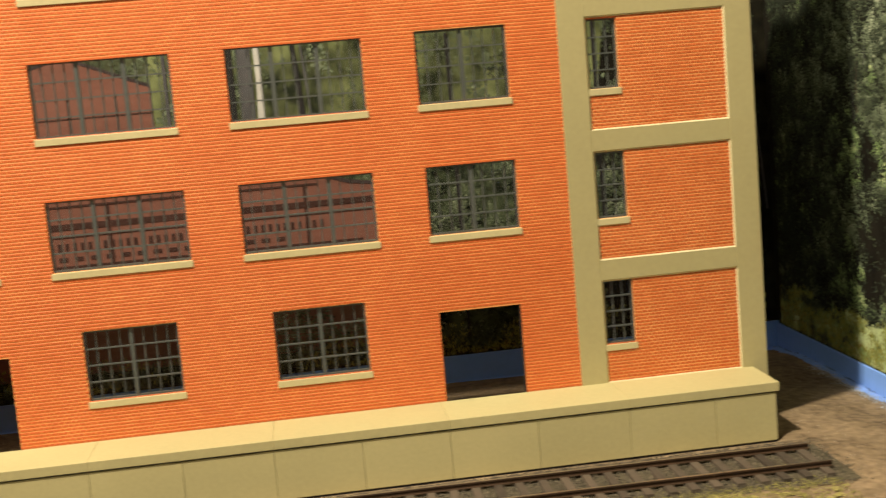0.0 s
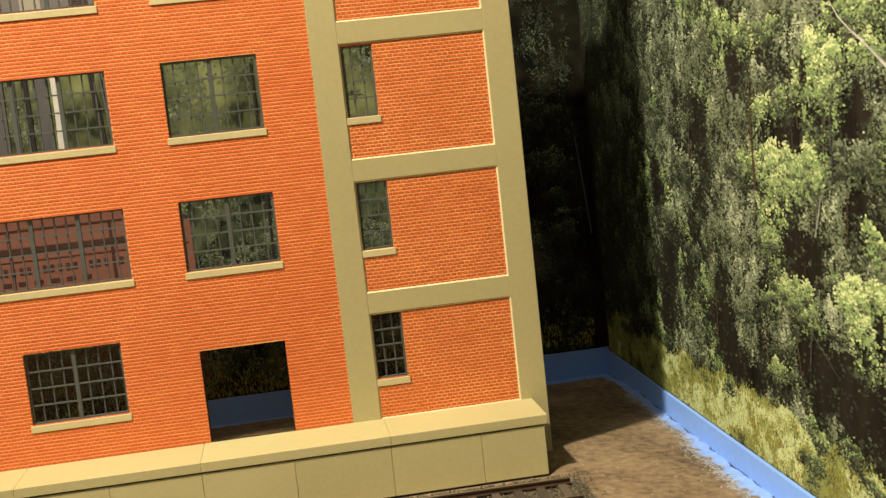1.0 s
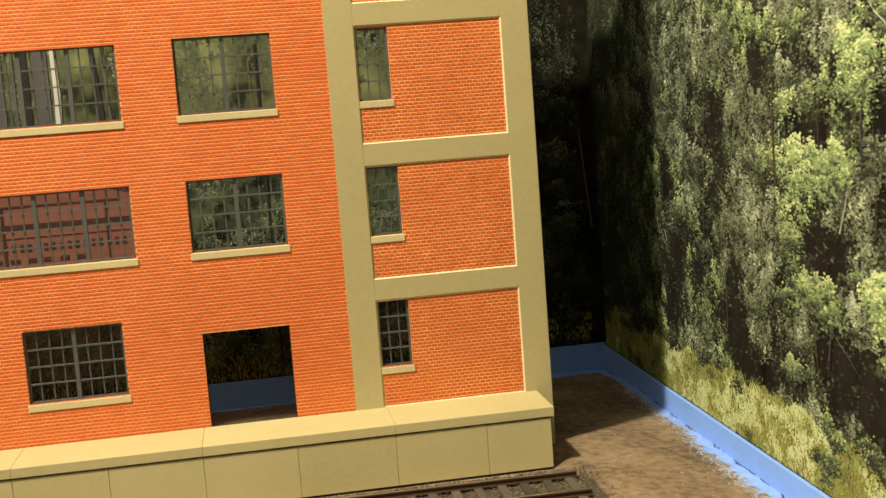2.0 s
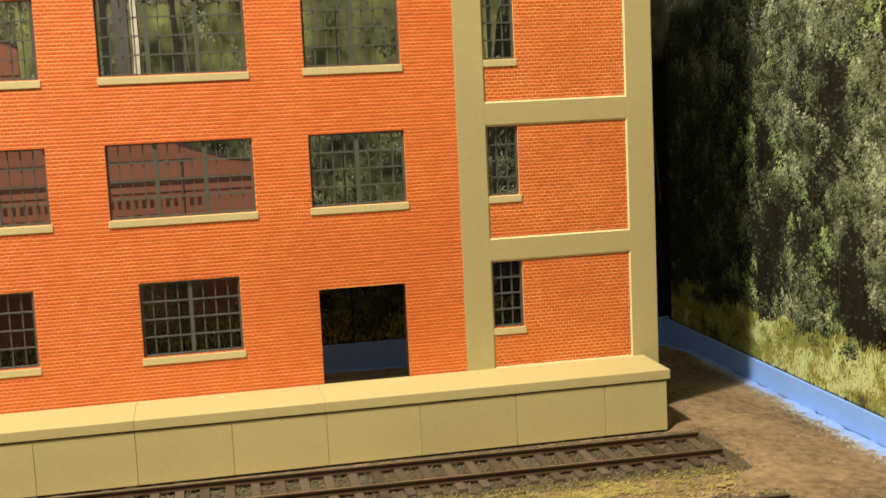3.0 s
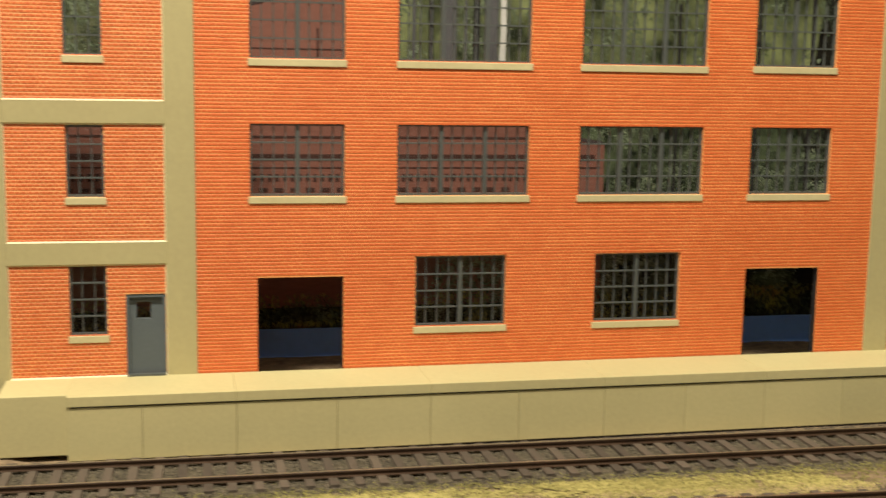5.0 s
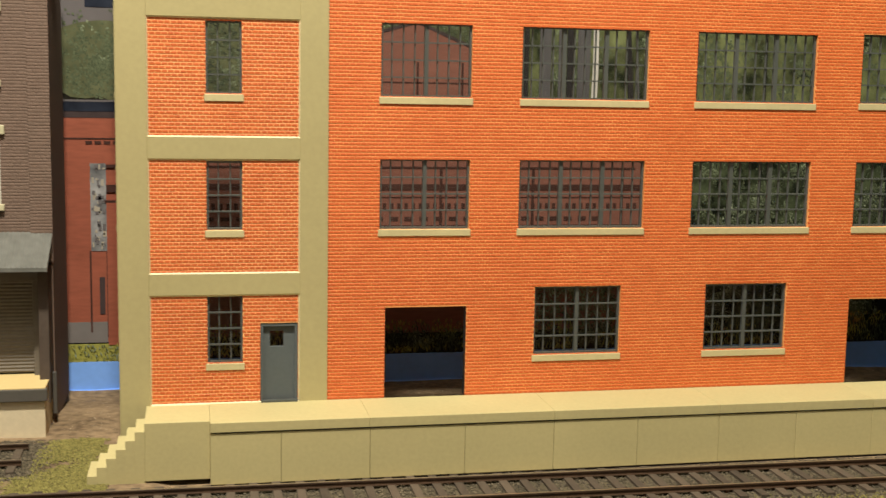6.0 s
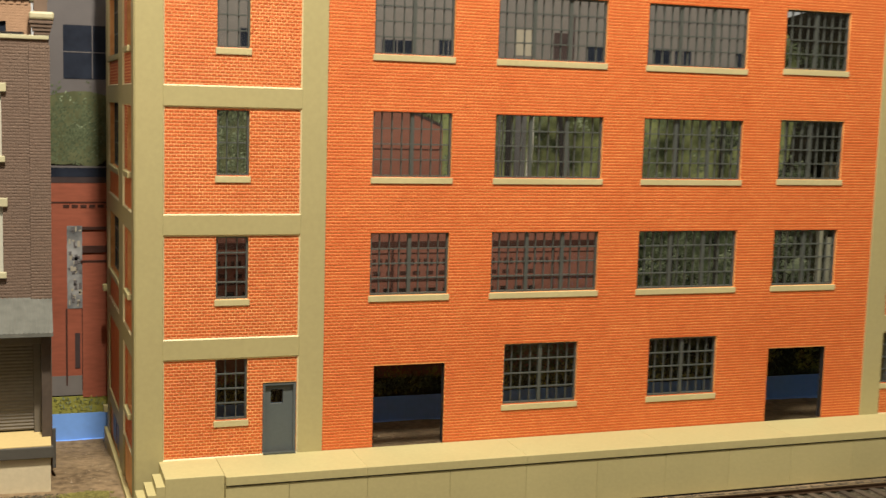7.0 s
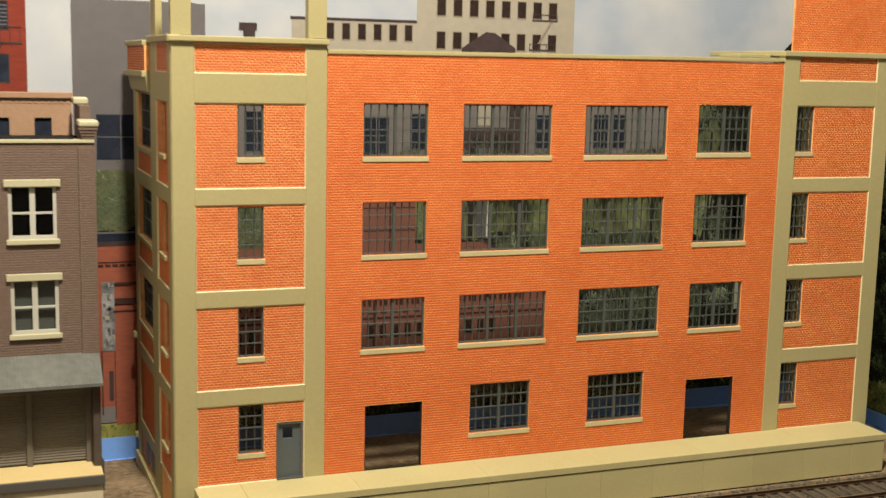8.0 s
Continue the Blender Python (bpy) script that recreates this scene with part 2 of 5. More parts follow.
LEAF_TONES = [
    material("printed_leaf_deep", (0.030, 0.037, 0.025), 0.7, 0.5, 300, 20, 0.0, island=1.4, spec=0.08),
    material("printed_leaf_mid", (0.083, 0.102, 0.058), 0.7, 0.45, 300, 20, 0.0, island=1.4, spec=0.08),
    material("printed_leaf_grey", (0.172, 0.206, 0.132), 0.7, 0.4, 300, 20, 0.0, island=1.4, spec=0.08),
    material("printed_leaf_bright", (0.205, 0.292, 0.119), 0.7, 0.35, 300, 20, 0.0, island=1.4, spec=0.08),
    material("printed_grass", (0.25, 0.245, 0.058), 0.7, 0.5, 200, 12, 0.0, island=1.4, stretch=(1, 1, 0.3), spec=0.08),
    material("printed_leaf_pale", (0.402, 0.452, 0.304), 0.7, 0.3, 300, 20, 0.0, island=1.4, spec=0.08),
    material("printed_leaf_yellow", (0.486, 0.562, 0.275), 0.7, 0.3, 300, 20, 0.0, island=1.4, spec=0.08),
    material("printed_leaf_rust", (0.26, 0.15, 0.045), 0.7, 0.3, 300, 20, 0.0, island=1.4, spec=0.08),
]
BARK = material("printed_trunk", (0.12, 0.075, 0.05), 0.7, 0.35, 300, 40, 0.0, stretch=(1, 1, 0.3), spec=0.08)
BARK_GREY = material("printed_grey_trunk", (0.082, 0.079, 0.082), 0.7, 0.4, 300, 40, 0.0, stretch=(1, 1, 0.2), spec=0.08)
BARK_DARK = material("printed_dark_trunk", (0.022, 0.020, 0.020), 0.7, 0.4, 300, 40, 0.0, stretch=(1, 1, 0.2), spec=0.08)
PRINT_WHITE = material("printed_white_bark", (0.70, 0.69, 0.65), 0.7, 0.15, 300, 60, 0.0, spec=0.08)
BIRCH = material("printed_birch_bark", (0.52, 0.50, 0.47), 0.7, 0.2, 300, 60, 0.0, spec=0.08)
PRINT_GREY = material("printed_grey_concrete", (0.155, 0.142, 0.137), 0.7, 0.12, 160, 22, 0.0, spec=0.08)
PRINT_GREY_DARK = material("printed_dark_grey", (0.116, 0.107, 0.110), 0.7, 0.12, 160, 16, 0.0, spec=0.08)
PRINT_NAVY = material("printed_dark_glass", (0.013, 0.016, 0.027), 0.7, 0.5, 160, 60, 0.0, second=(0.026, 0.033, 0.052), amount=0.9, spec=0.08)
PRINT_CREAM = material("printed_cream_masonry", (0.315, 0.285, 0.23), 0.7, 0.10, 260, 26, 0.0, spec=0.08)
PRINT_PALE = material("printed_pale_tan", (0.30, 0.295, 0.225), 0.7, 0.25, 200, 60, 0.0, spec=0.08)
PRINT_BROWN = material("printed_brown_window", (0.026, 0.017, 0.014), 0.7, 0.5, 300, 60, 0.0, spec=0.08)
PRINT_SURROUND = material("printed_window_surround", (0.22, 0.185, 0.14), 0.7, 0.2, 300, 60, 0.0, spec=0.08)
PRINT_RED = material("printed_red_brick", (0.185, 0.080, 0.060), 0.7, 0.22, 500, 36, 0.0, stretch=(0.4, 0.4, 2.0), spec=0.08)
PRINT_RED_DARK = material("printed_dark_red_band", (0.055, 0.026, 0.021), 0.7, 0.3, 300, 50, 0.0, spec=0.08)
PRINT_ANNEXE = material("printed_deep_red_brick", (0.25, 0.078, 0.048), 0.7, 0.22, 500, 40, 0.0, stretch=(0.4, 0.4, 2.0), spec=0.08)
PRINT_ROOF = material("printed_roof", (0.050, 0.036, 0.036), 0.7, 0.3, 260, 60, 0.0, spec=0.08)
PRINT_SIGN = material("printed_faded_poster", (0.07, 0.075, 0.085), 0.7, 0.5, 220, 90, 0.0, second=(0.40, 0.40, 0.40), amount=0.9, spec=0.08)
RED_BRIGHT = material("printed_bright_red_brick", (0.18, 0.035, 0.022), 0.7, 0.25, 500, 50, 0.0, stretch=(0.4, 0.4, 2.0), spec=0.08)
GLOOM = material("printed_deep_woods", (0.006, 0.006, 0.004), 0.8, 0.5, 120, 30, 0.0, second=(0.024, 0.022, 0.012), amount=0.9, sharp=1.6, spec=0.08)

back_board = new("backdrop_wall_back", box(-640, RIGHT + 14, BACK, BACK + 6, -12, 420).mesh("backdrop_wall_back"))
back_board.data.materials.append(SKY)
tagged(back_board, "flat backdrop board printed with town, woods and cloudy sky", "backdrop", kind="structure")
right_board = new("backdrop_wall_right", box(RIGHT, RIGHT + 6, -520, BACK, -12, 420).mesh("backdrop_wall_right"))
right_board.data.materials.append(WOODS)
tagged(right_board, "flat backdrop board printed with sunlit woodland", "backdrop", kind="structure")
right_board.matrix_basis = Matrix.Translation((RIGHT * MM, 0, 0)) @ Matrix.Rotation(SKEW, 4, "Z") @ Matrix.Translation((-RIGHT * MM, 0, 0))


def printed(name, rects, mat, lift=0.2, label="", kind=""):
    """Thin printed shapes lying on the back board: rectangles (x0, x1, z0, z1)."""
    s = Solid()
    for x0, x1, z0, z1 in rects:
        s.box(x0, x1, BACK - lift, BACK, z0, z1, "b")
    return part(name, s, mat, back_board, label, kind=kind)


def printed_shape(name, outline, mat, lift=0.2, label=""):
    """A printed outline of (x, z), clockwise as seen from the front."""
    s = Solid()
    k = len(outline)
    s.add([(x, BACK - lift, z) for x, z in outline] + [(x, BACK, z) for x, z in outline],
          [tuple(range(k))] + [(i, (i + 1) % k, k + (i + 1) % k, k + i)[::-1] for i in range(k)])
    return part(name, s, mat, back_board, label)


def printed_window(x0, x1, z0, z1, mat, lift=0.3, surround=None):
    """A printed window: a dark light, and a paler reveal and sill where there is one."""
    if surround:
        printed("printed_surround", [(x0 - 0.45, x1 + 0.45, z0 - 0.8, z1 + 0.35)], surround, lift - 0.06)
    printed("printed_window", [(x0, x1, z0, z1)], mat, lift)


# woods behind the factory, and the town above them
printed_shape("printed_woods", [(-640, 3), (RIGHT + 4, 3), (RIGHT + 4, 306), (186, 302), (184, 214), (160, 190), (106, 174), (98, 151), (41, 141), (-40, 139), (-122, 141), (-204, 135), (-306, 120), (-640, 100)], WOODS, 0.1)
printed_shape("printed_thicket", [(-52, 96), (118, 90), (124, 110), (129, 151), (120, 170), (106, 162), (98, 142), (-52, 140)], THICKET, 0.13, "soft green thicket")
printed_shape("printed_deep_woods", [(135, 3), (RIGHT + 4, 3), (RIGHT + 4, 306), (187, 300), (185, 217), (156, 178), (139, 162), (141, 111), (133, 60)], GLOOM, 0.14, "near-black woods")
printed_shape("printed_dark_thicket", [(20, 8), (118, 8), (124, 60), (118, 93), (104, 98), (92, 92), (78, 99), (60, 95), (48, 100), (34, 98), (10, 99), (-14, 99), (-14, 76), (20, 76)], THICKET_LOW, 0.145, "dark leafy thicket")
ring = [(-204 + (22 + 2.5 * noise.noise((0.9 * k, 3, 1))) * math.cos(-0.26 * k), 119 + (15 + 2.5 * noise.noise((1.1 * k, 7, 1))) * math.sin(-0.26 * k)) for k in range(24)]
printed_shape("printed_bush", ring, BUSH, 0.25, "round dark green bush")
printed_shape("printed_tree_mass", [(-190, 90), (-52, 90), (-52, 136), (-70, 140), (-100, 138), (-132, 141), (-150, 137), (-172, 140), (-190, 134)], BUSH, 0.18, "dull green trees behind the works")
printed("printed_grey_tower", [(-219.2, -163.2, 120, 211.4)], PRINT_GREY_DARK, 0.15, "tall plain grey block")
printed("printed_grey_tower_return", [(-163.2, -158.6, 150, 211)], PRINT_GREY_DARK, 0.15)
printed("printed_grey_block", [(-158.6, 106, 137, 189)], PRINT_GREY, 0.15, "low grey block with dark windows")
printed("printed_block_joint", [(-158.6, 106, 172.6, 173.0), (-44.4, -43.9, 137, 189), (29.4, 29.9, 137, 189), (74.4, 74.9, 137, 189)], PRINT_GREY_DARK, 0.18)
for x0, x1, z0, z1 in [(-209.0, -175, 138.4, 159.2), (-80, -67, 140, 159), (-54.6, -46.4, 142.6, 160.4), (15, 23.6, 143, 160.2), (48.8, 57.0, 143, 160.6), (60.0, 68.2, 143, 160.6), (92, 99, 143, 160), (-120, -108, 142, 161), (-140, -128, 142, 161)]:
    printed_window(x0, x1, z0, z1, PRINT_NAVY, 0.3, PRINT_GREY_DARK if x0 > -200 else None)
    if x0 > -200:
        printed("printed_glazing_bar", [((x0 + x1) / 2 - 0.2, (x0 + x1) / 2 + 0.2, z0, z1), (x0, x1, (z0 + z1) / 2 - 0.2, (z0 + z1) / 2 + 0.2)], PRINT_GREY, 0.36)
printed("printed_shed", [(-26, 6, 139, 153.6), (-1, 6, 153.6, 165.4)], PRINT_ROOF, 0.26, "low dark grey shed")
printed("printed_shed_door", [(-21, -16.5, 139, 148.6), (-12, -7, 143, 149.4), (-3.6, 0.4, 141, 150)], BARK_DARK, 0.3)
printed("printed_pale_wall", [(-19, -11.4, 154.8, 166)], PRINT_CREAM, 0.26, "pale wall above the shed")
printed("printed_glazing_bar", [(-209.0, -175, 148.6, 149.0), (-198.3, -197.8, 138.4, 159.2), (-186.6, -186.1, 138.4, 159.2)], PRINT_GREY_DARK, 0.4)
printed("printed_wire_pole", [(8.2, 9.0, 140, 174), (31, 31.6, 140, 168)], PRINT_ROOF, 0.32)
printed("printed_cream_wing", [(-117.0, -53.0, 189, 205.6)], PRINT_CREAM, 0.2, "low cream masonry wing with small windows")
printed("printed_roof_edge", [(-117.6, -53.0, 205.6, 207.0)], PRINT_ROOF, 0.3)
for k in range(7):
    printed_window(-107.8 + 8.1 * k, -104.1 + 8.1 * k, 196.8, 204.4, PRINT_BROWN, 0.3, PRINT_SURROUND)
printed("printed_cream_tower", [(-53.0, 34.6, 189, 268)], PRINT_CREAM, 0.22, "tall cream masonry block with rows of windows")
for row in range(5):
    for k in range(8):
        x0 = -42.2 + 8.86 * k
        printed_window(x0, x0 + 4.4, 193.6 + 16.4 * row, 201.8 + 16.4 * row, PRINT_BROWN, 0.35, PRINT_SURROUND)
printed_shape("printed_gable_roof", [(-28.6, 190), (1.2, 190), (1.2, 194.6), (-10.4, 202.0), (-15.4, 202.4), (-28.6, 194.0)], PRINT_ROOF, 0.5)
fire_escape = [(10.4, 24.8, 208.8, 209.5), (10.4, 24.8, 212.0, 212.3), (9.0, 23.4, 193.6, 194.3), (9.0, 23.4, 196.8, 197.1)]
fire_escape += [(x, x + 0.3, z, z + 3.2) for x, z in ((10.6, 209), (15.2, 209), (20.0, 209), (24.4, 209), (9.2, 194), (14.0, 194), (18.6, 194), (23.0, 194))]
printed("printed_fire_escape", fire_escape, PRINT_ROOF, 0.5)
printed_shape("printed_stair", [(13.6, 197), (14.8, 197), (22.0, 208.8), (20.8, 208.8)], PRINT_SURROUND, 0.5)
printed("printed_roof_vent", [(-142.6, -134.0, 199.6, 203.2)], PRINT_ROOF, 0.3)
printed("printed_vent_base", [(-140.6, -134.8, 187, 199.6)], PRINT_ROOF, 0.25)
printed("printed_red_tower", [(-334, -238.6, 160, 268)], RED_BRIGHT, 0.2, "red brick block with fire escape")
for z in (173.6, 197, 225):
    printed_window(-260, -246.4, z, z + 12, PRINT_NAVY, 0.3, PRINT_ROOF)
printed("printed_louvre", [(-260, -246.4, 198.5 + 1.7 * k, 199.1 + 1.7 * k) for k in range(6)], PRINT_GREY_DARK, 0.36)
printed("printed_fire_escape", [(-264, -240.4, 190.3, 191.1), (-264, -240.4, 197.6, 198.0), (-264, -240.4, 218, 218.8)] + [(-241.4 - 4.2 * k, -241.1 - 4.2 * k, 191, 198) for k in range(6)], PRINT_ROOF, 0.45)
printed_shape("printed_stair", [(-264, 172), (-262.6, 172), (-248.5, 190.5), (-250, 190.5)], PRINT_ROOF, 0.45)

# red works in the woods, seen through the factory's windows
printed_shape("printed_gabled_works", [(-128, 84), (-52, 84), (-52, 122.4), (-84, 135.8), (-128, 123)], PRINT_RED, 0.5, "gabled red brick works")
printed_shape("printed_works_wing", [(-180, 13), (33, 13), (33, 77.2), (19.6, 79), (2, 85), (-14, 94), (-180, 94)], PRINT_RED, 0.42, "long red brick works wing")
printed("printed_wing_band", [(-180, 29, 70.6, 73.0), (-180, 24, 55.5, 56.6), (-180, 8, 79.2, 80.0), (-180, 31.6, 67.6, 68.0)], PRINT_RED_DARK, 0.6)
arcade = [(-178 + 2.9 * k, -176.6 + 2.9 * k, 62.6, 65.4) for k in range(65)]
arcade += [(-178 + 6.0 * k, -174.6 + 6.0 * k, 58.4, 60.0) for k in range(29)]
printed("printed_arcade", arcade, PRINT_RED_DARK, 0.62, "row of small dark arches", "stuff")
for k in range(24):
    x0 = -152 + 6.8 * k
    if x0 < -8:
        printed("printed_window", [(x0, x0 + 3.4, 45.5, 52.5)], PRINT_BROWN, 0.6)
printed("printed_works_pier", [(x, x + 1.2, 33, 79) for x in (-150, -112, -74, -36, 2)] + [(x, x + 0.9, 90, 121) for x in (-110, -84, -66)], PRINT_RED_DARK, 0.58)
printed("printed_works_course", [(-128, -52, 112.6, 113.2), (-128, -52, 101.0, 101.7)], PRINT_RED_DARK, 0.58)
printed_shape("printed_roof_line", [(-14, 94), (2, 85), (19.6, 79), (32, 77.2), (32, 78.5), (20, 80.3), (2.5, 86.4), (-14, 95.6)], PRINT_ROOF, 0.62)
printed_shape("printed_roof_line", [(-128, 123), (-84, 135.8), (-52, 122.4), (-52, 123.7), (-84, 137.1), (-128, 124.3)], PRINT_ROOF, 0.62)
printed_shape("printed_birch_trunk", [(-12.6, 96), (-10.0, 96), (-9.4, 120), (-9.8, 143), (-11.8, 143), (-11.6, 120)], BIRCH, 0.8, "white birch trunk")
printed_shape("printed_tree_trunk", [(4.4, 96), (7.0, 96), (3.6, 141), (2.0, 141)], BARK_DARK, 0.75)
printed_shape("printed_tree_trunk", [(8.6, 96), (9.4, 96), (6.4, 141), (5.8, 141)], BARK_GREY, 0.75)
printed("printed_tree_trunk", [(-18.2, -13.0, 96, 143)], BARK_GREY, 0.75, "thick grey trunk")
printed("printed_tree_trunk", [(-34, -29.4, 96, 143), (-26.2, -25.2, 96, 143), (-47, -45.6, 96, 143)], BARK_GREY, 0.75)
printed("printed_tree_trunk", [(-22.6, -20.2, 96, 143), (-40.4, -38.6, 96, 143)], BARK_DARK, 0.74)
printed("printed_pale_trunk", [(143.6, 146.6, 50, 77), (148.4, 151.6, 51, 73)], PRINT_PALE, 0.8, "pale trunk in the woods")
printed("printed_pale_wall", [(144.6, 152.4, 88, 110)], PRINT_PALE, 0.8, "pale wall glimpsed in the woods")
printed("printed_tree_trunk", [(122, 123, 14, 152), (98, 99.2, 10, 152), (63, 64, 12, 134), (86, 87, 12, 142)], BARK_DARK, 0.75)
printed_shape("printed_tree_trunk", [(191.4, 52), (192.0, 52), (188.6, 92), (188.1, 92)], BARK_GREY, 0.75)

# low red annexe in the gap beside the brown house
printed("printed_annexe", [(-228, -186, 12, 98.5)], PRINT_ANNEXE, 0.7, "low red brick annexe with dark cornice")
printed("printed_cornice", [(-228, -184, 100.0, 103.6)], PRINT_NAVY, 0.9)
printed("printed_cornice_line", [(-228, -184, 103.6, 104.3)], PRINT_GREY_DARK, 0.95)
printed("printed_cornice_shade", [(-228, -184, 97.6, 100.0)], PRINT_ROOF, 0.8)
for k in range(7):
    printed("printed_dentil", [(-209.6 + 3.3 * k, -207.2 + 3.3 * k, 87.8, 89.0)], PRINT_RED_DARK, 0.9)
printed("printed_string_course", [(-228, -186, 89.6, 90.2)], PRINT_RED_DARK, 0.85)
printed("printed_poster", [(-208.2, -202.4, 47.4, 80.6)], PRINT_SIGN, 0.9, "faded grey poster")
rng = random.Random(61)
scraps = [[], []]
for _ in range(46):
    x, z = rng.uniform(-208.0, -203.4), rng.uniform(48.0, 79.0)
    scraps[rng.random() < 0.5].append((x, min(x + rng.uniform(0.3, 1.6), -202.6), z, z + rng.uniform(0.4, 2.6)))
printed("printed_poster_scraps", scraps[0], PRINT_CREAM, 1.0, "torn white paper scraps", "stuff")
printed("printed_poster_scraps", scraps[1], PRINT_GREY_DARK, 1.1, "dark torn paper scraps", "stuff")
printed("printed_pier", [(-202.4, -184, 11, 66)], PRINT_ANNEXE, 1.2, "red brick pier")
printed("printed_lintel", [(-202.4, -184, 79.0, 80.2), (-202.4, -184, 69.8, 72.6), (-203.0, -184, 65.8, 66.7)], PRINT_RED_DARK, 1.25)
printed("printed_window", [(-205.4, -203.4, 23.0, 37.4)], PRINT_ROOF, 0.9)
printed("printed_edge_shade", [(-208.9, -208.2, 16, 47.4), (-202.7, -202.3, 14, 47.4)], PRINT_RED_DARK, 0.9)
printed("printed_base_wall", [(-228, -202.6, 12, 20)], PRINT_GREY, 0.85)
printed("printed_verge", [(-228, -184, 4.6, 11.4)], LEAF_TONES[4], 0.95)


# ---- printed foliage: many small flat leaves lying on a board
def field(u, w, wide, high, seed):
    """Smooth random values from -1 to 1 over a board, for arrays of places."""
    table = np.random.default_rng(seed).uniform(-1, 1, (64, 64))
    a, b = np.asarray(u) / wide + 640.0, np.asarray(w) / high + 640.0
    i, j = np.floor(a).astype(int), np.floor(b).astype(int)
    p, q = a - i, b - j
    p, q = p * p * (3 - 2 * p), q * q * (3 - 2 * q)
    i, j = i % 64, j % 64
    k, m = (i + 1) % 64, (j + 1) % 64
    return (table[i, j] * (1 - p) + table[k, j] * p) * (1 - q) + (table[i, m] * (1 - p) + table[k, m] * p) * q


class Foliage:
    """Leaves gathered as arrays, then laid on a board as one mesh a tone."""

    def __init__(self, seed):
        self.rng, self.rows = np.random.default_rng(seed), []

    def add(self, u, w, size, turn, slim, tone, depth, stretch):
        n = len(u)
        self.rows.append(np.stack([np.broadcast_to(np.asarray(v, float), (n,)) for v in (u, w, size, turn, slim, tone, depth, stretch)], 1))

    def lay(self, board, label, foot, most):
        rows = np.concatenate(self.rows)
        u, w, size, turn, slim, tone, depth, stretch = rows.T
        us = [u + stretch * size * m * np.cos(turn + h) for h, m in ((0, 1.1), (1.4, slim), (3.14, 0.7), (4.8, slim))]
        ws = [w + size * m * np.sin(turn + h) for h, m in ((0, 1.1), (1.4, slim), (3.14, 0.7), (4.8, slim))]
        good = (np.min(ws, 0) > foot) & (np.max(us, 0) < most)
        for k, mat in enumerate(LEAF_TONES):
            pick = good & (tone == k)
            n = int(pick.sum())
            if not n:
                continue
            p, q, d = np.stack(us, 1)[pick].ravel(), np.stack(ws, 1)[pick].ravel(), np.repeat(depth[pick], 4)
            if board is right_board:
                places, order = np.stack([RIGHT - d, p, q], 1), [3, 2, 1, 0]
            else:
                places, order = np.stack([p, BACK - d, q], 1), [0, 1, 2, 3]
            me = bpy.data.meshes.new("printed_leaves")
            me.from_pydata((places * MM).tolist(), [], (np.arange(n)[:, None] * 4 + order).tolist())
            part("printed_leaves", me, mat, board, label, kind="stuff")


def tone_of(light, steps):
    """Tone numbers for arrays of light, from (least light, tone) steps in rising order."""
    tone = np.zeros(len(light))
    for least, k in steps:
        tone = np.where(light > least, k, tone)
    return tone


SOFT = ((0.32, 1), (0.56, 2), (0.92, 5))
GREEN = ((0.28, 1), (0.52, 3), (0.84, 6))
DIM = ((0.42, 1), (0.78, 2))


def sprays(fol, u, w, length, light, steps, size, depth, stretch, spread=0.9, per=3.0):
    """Drooping sprays of leaves that hang from (u, w)."""
    rng = fol.rng
    count = np.maximum(4, (length * per).astype(int))
    i = np.repeat(np.arange(len(u)), count)
    f = rng.random(len(i))
    lean = rng.normal(0, 0.16, len(u))[i]
    pu = u[i] + lean * f * length[i] * stretch + rng.normal(0, 1, len(i)) * spread * (0.35 + f) * stretch
    pw = w[i] - f * length[i] + rng.normal(0, 0.4, len(i))
    lit = light[i] + 0.34 * (0.42 - f) + rng.normal(0, 0.09, len(i))
    fol.add(pu, pw, size * rng.uniform(0.6, 1.35, len(i)), rng.uniform(-2.7, -0.45, len(i)), rng.uniform(0.42, 0.7, len(i)), tone_of(lit, steps), depth + 0.07 * rng.random(len(i)), stretch)


def clump(fol, u, w, wide, high, light, steps, size, depth, stretch):
    """A crown of umbrella-shaped boughs, lit along their tops, with ragged hanging edges."""
    rng = fol.rng
    for _ in range(max(3, int(wide * high / 11))):
        a, c = rng.normal(0, 0.27), rng.normal(0, 0.27)
        bu, bw, wd, hg = u + a * wide, w + c * high, rng.uniform(2.6, 5.6), rng.uniform(1.3, 2.8)
        n = int(wd * hg * 9)
        p, q = rng.normal(0, 0.5, n), rng.normal(0, 0.42, n)
        lit = light + rng.normal(-0.06, 0.13) + 0.40 * q + 0.30 * c - 0.12 * abs(a) + rng.normal(0, 0.09, n)
        fol.add(bu + p * wd, bw + (q - 0.8 * p * p) * hg, 0.8 * size * rng.uniform(0.6, 1.3, n), rng.uniform(-2.8, -0.3, n), rng.uniform(0.5, 0.8, n), tone_of(lit, steps), depth + 0.1 * rng.random(n), stretch)
        m = int(rng.integers(1, 4))
        sprays(fol, bu + rng.normal(0, 0.45, m) * wd, bw - 0.5 * hg * np.ones(m), rng.uniform(1.5, 4.5, m), np.full(m, light - 0.1), steps, size * 0.85, depth, stretch, 0.5)


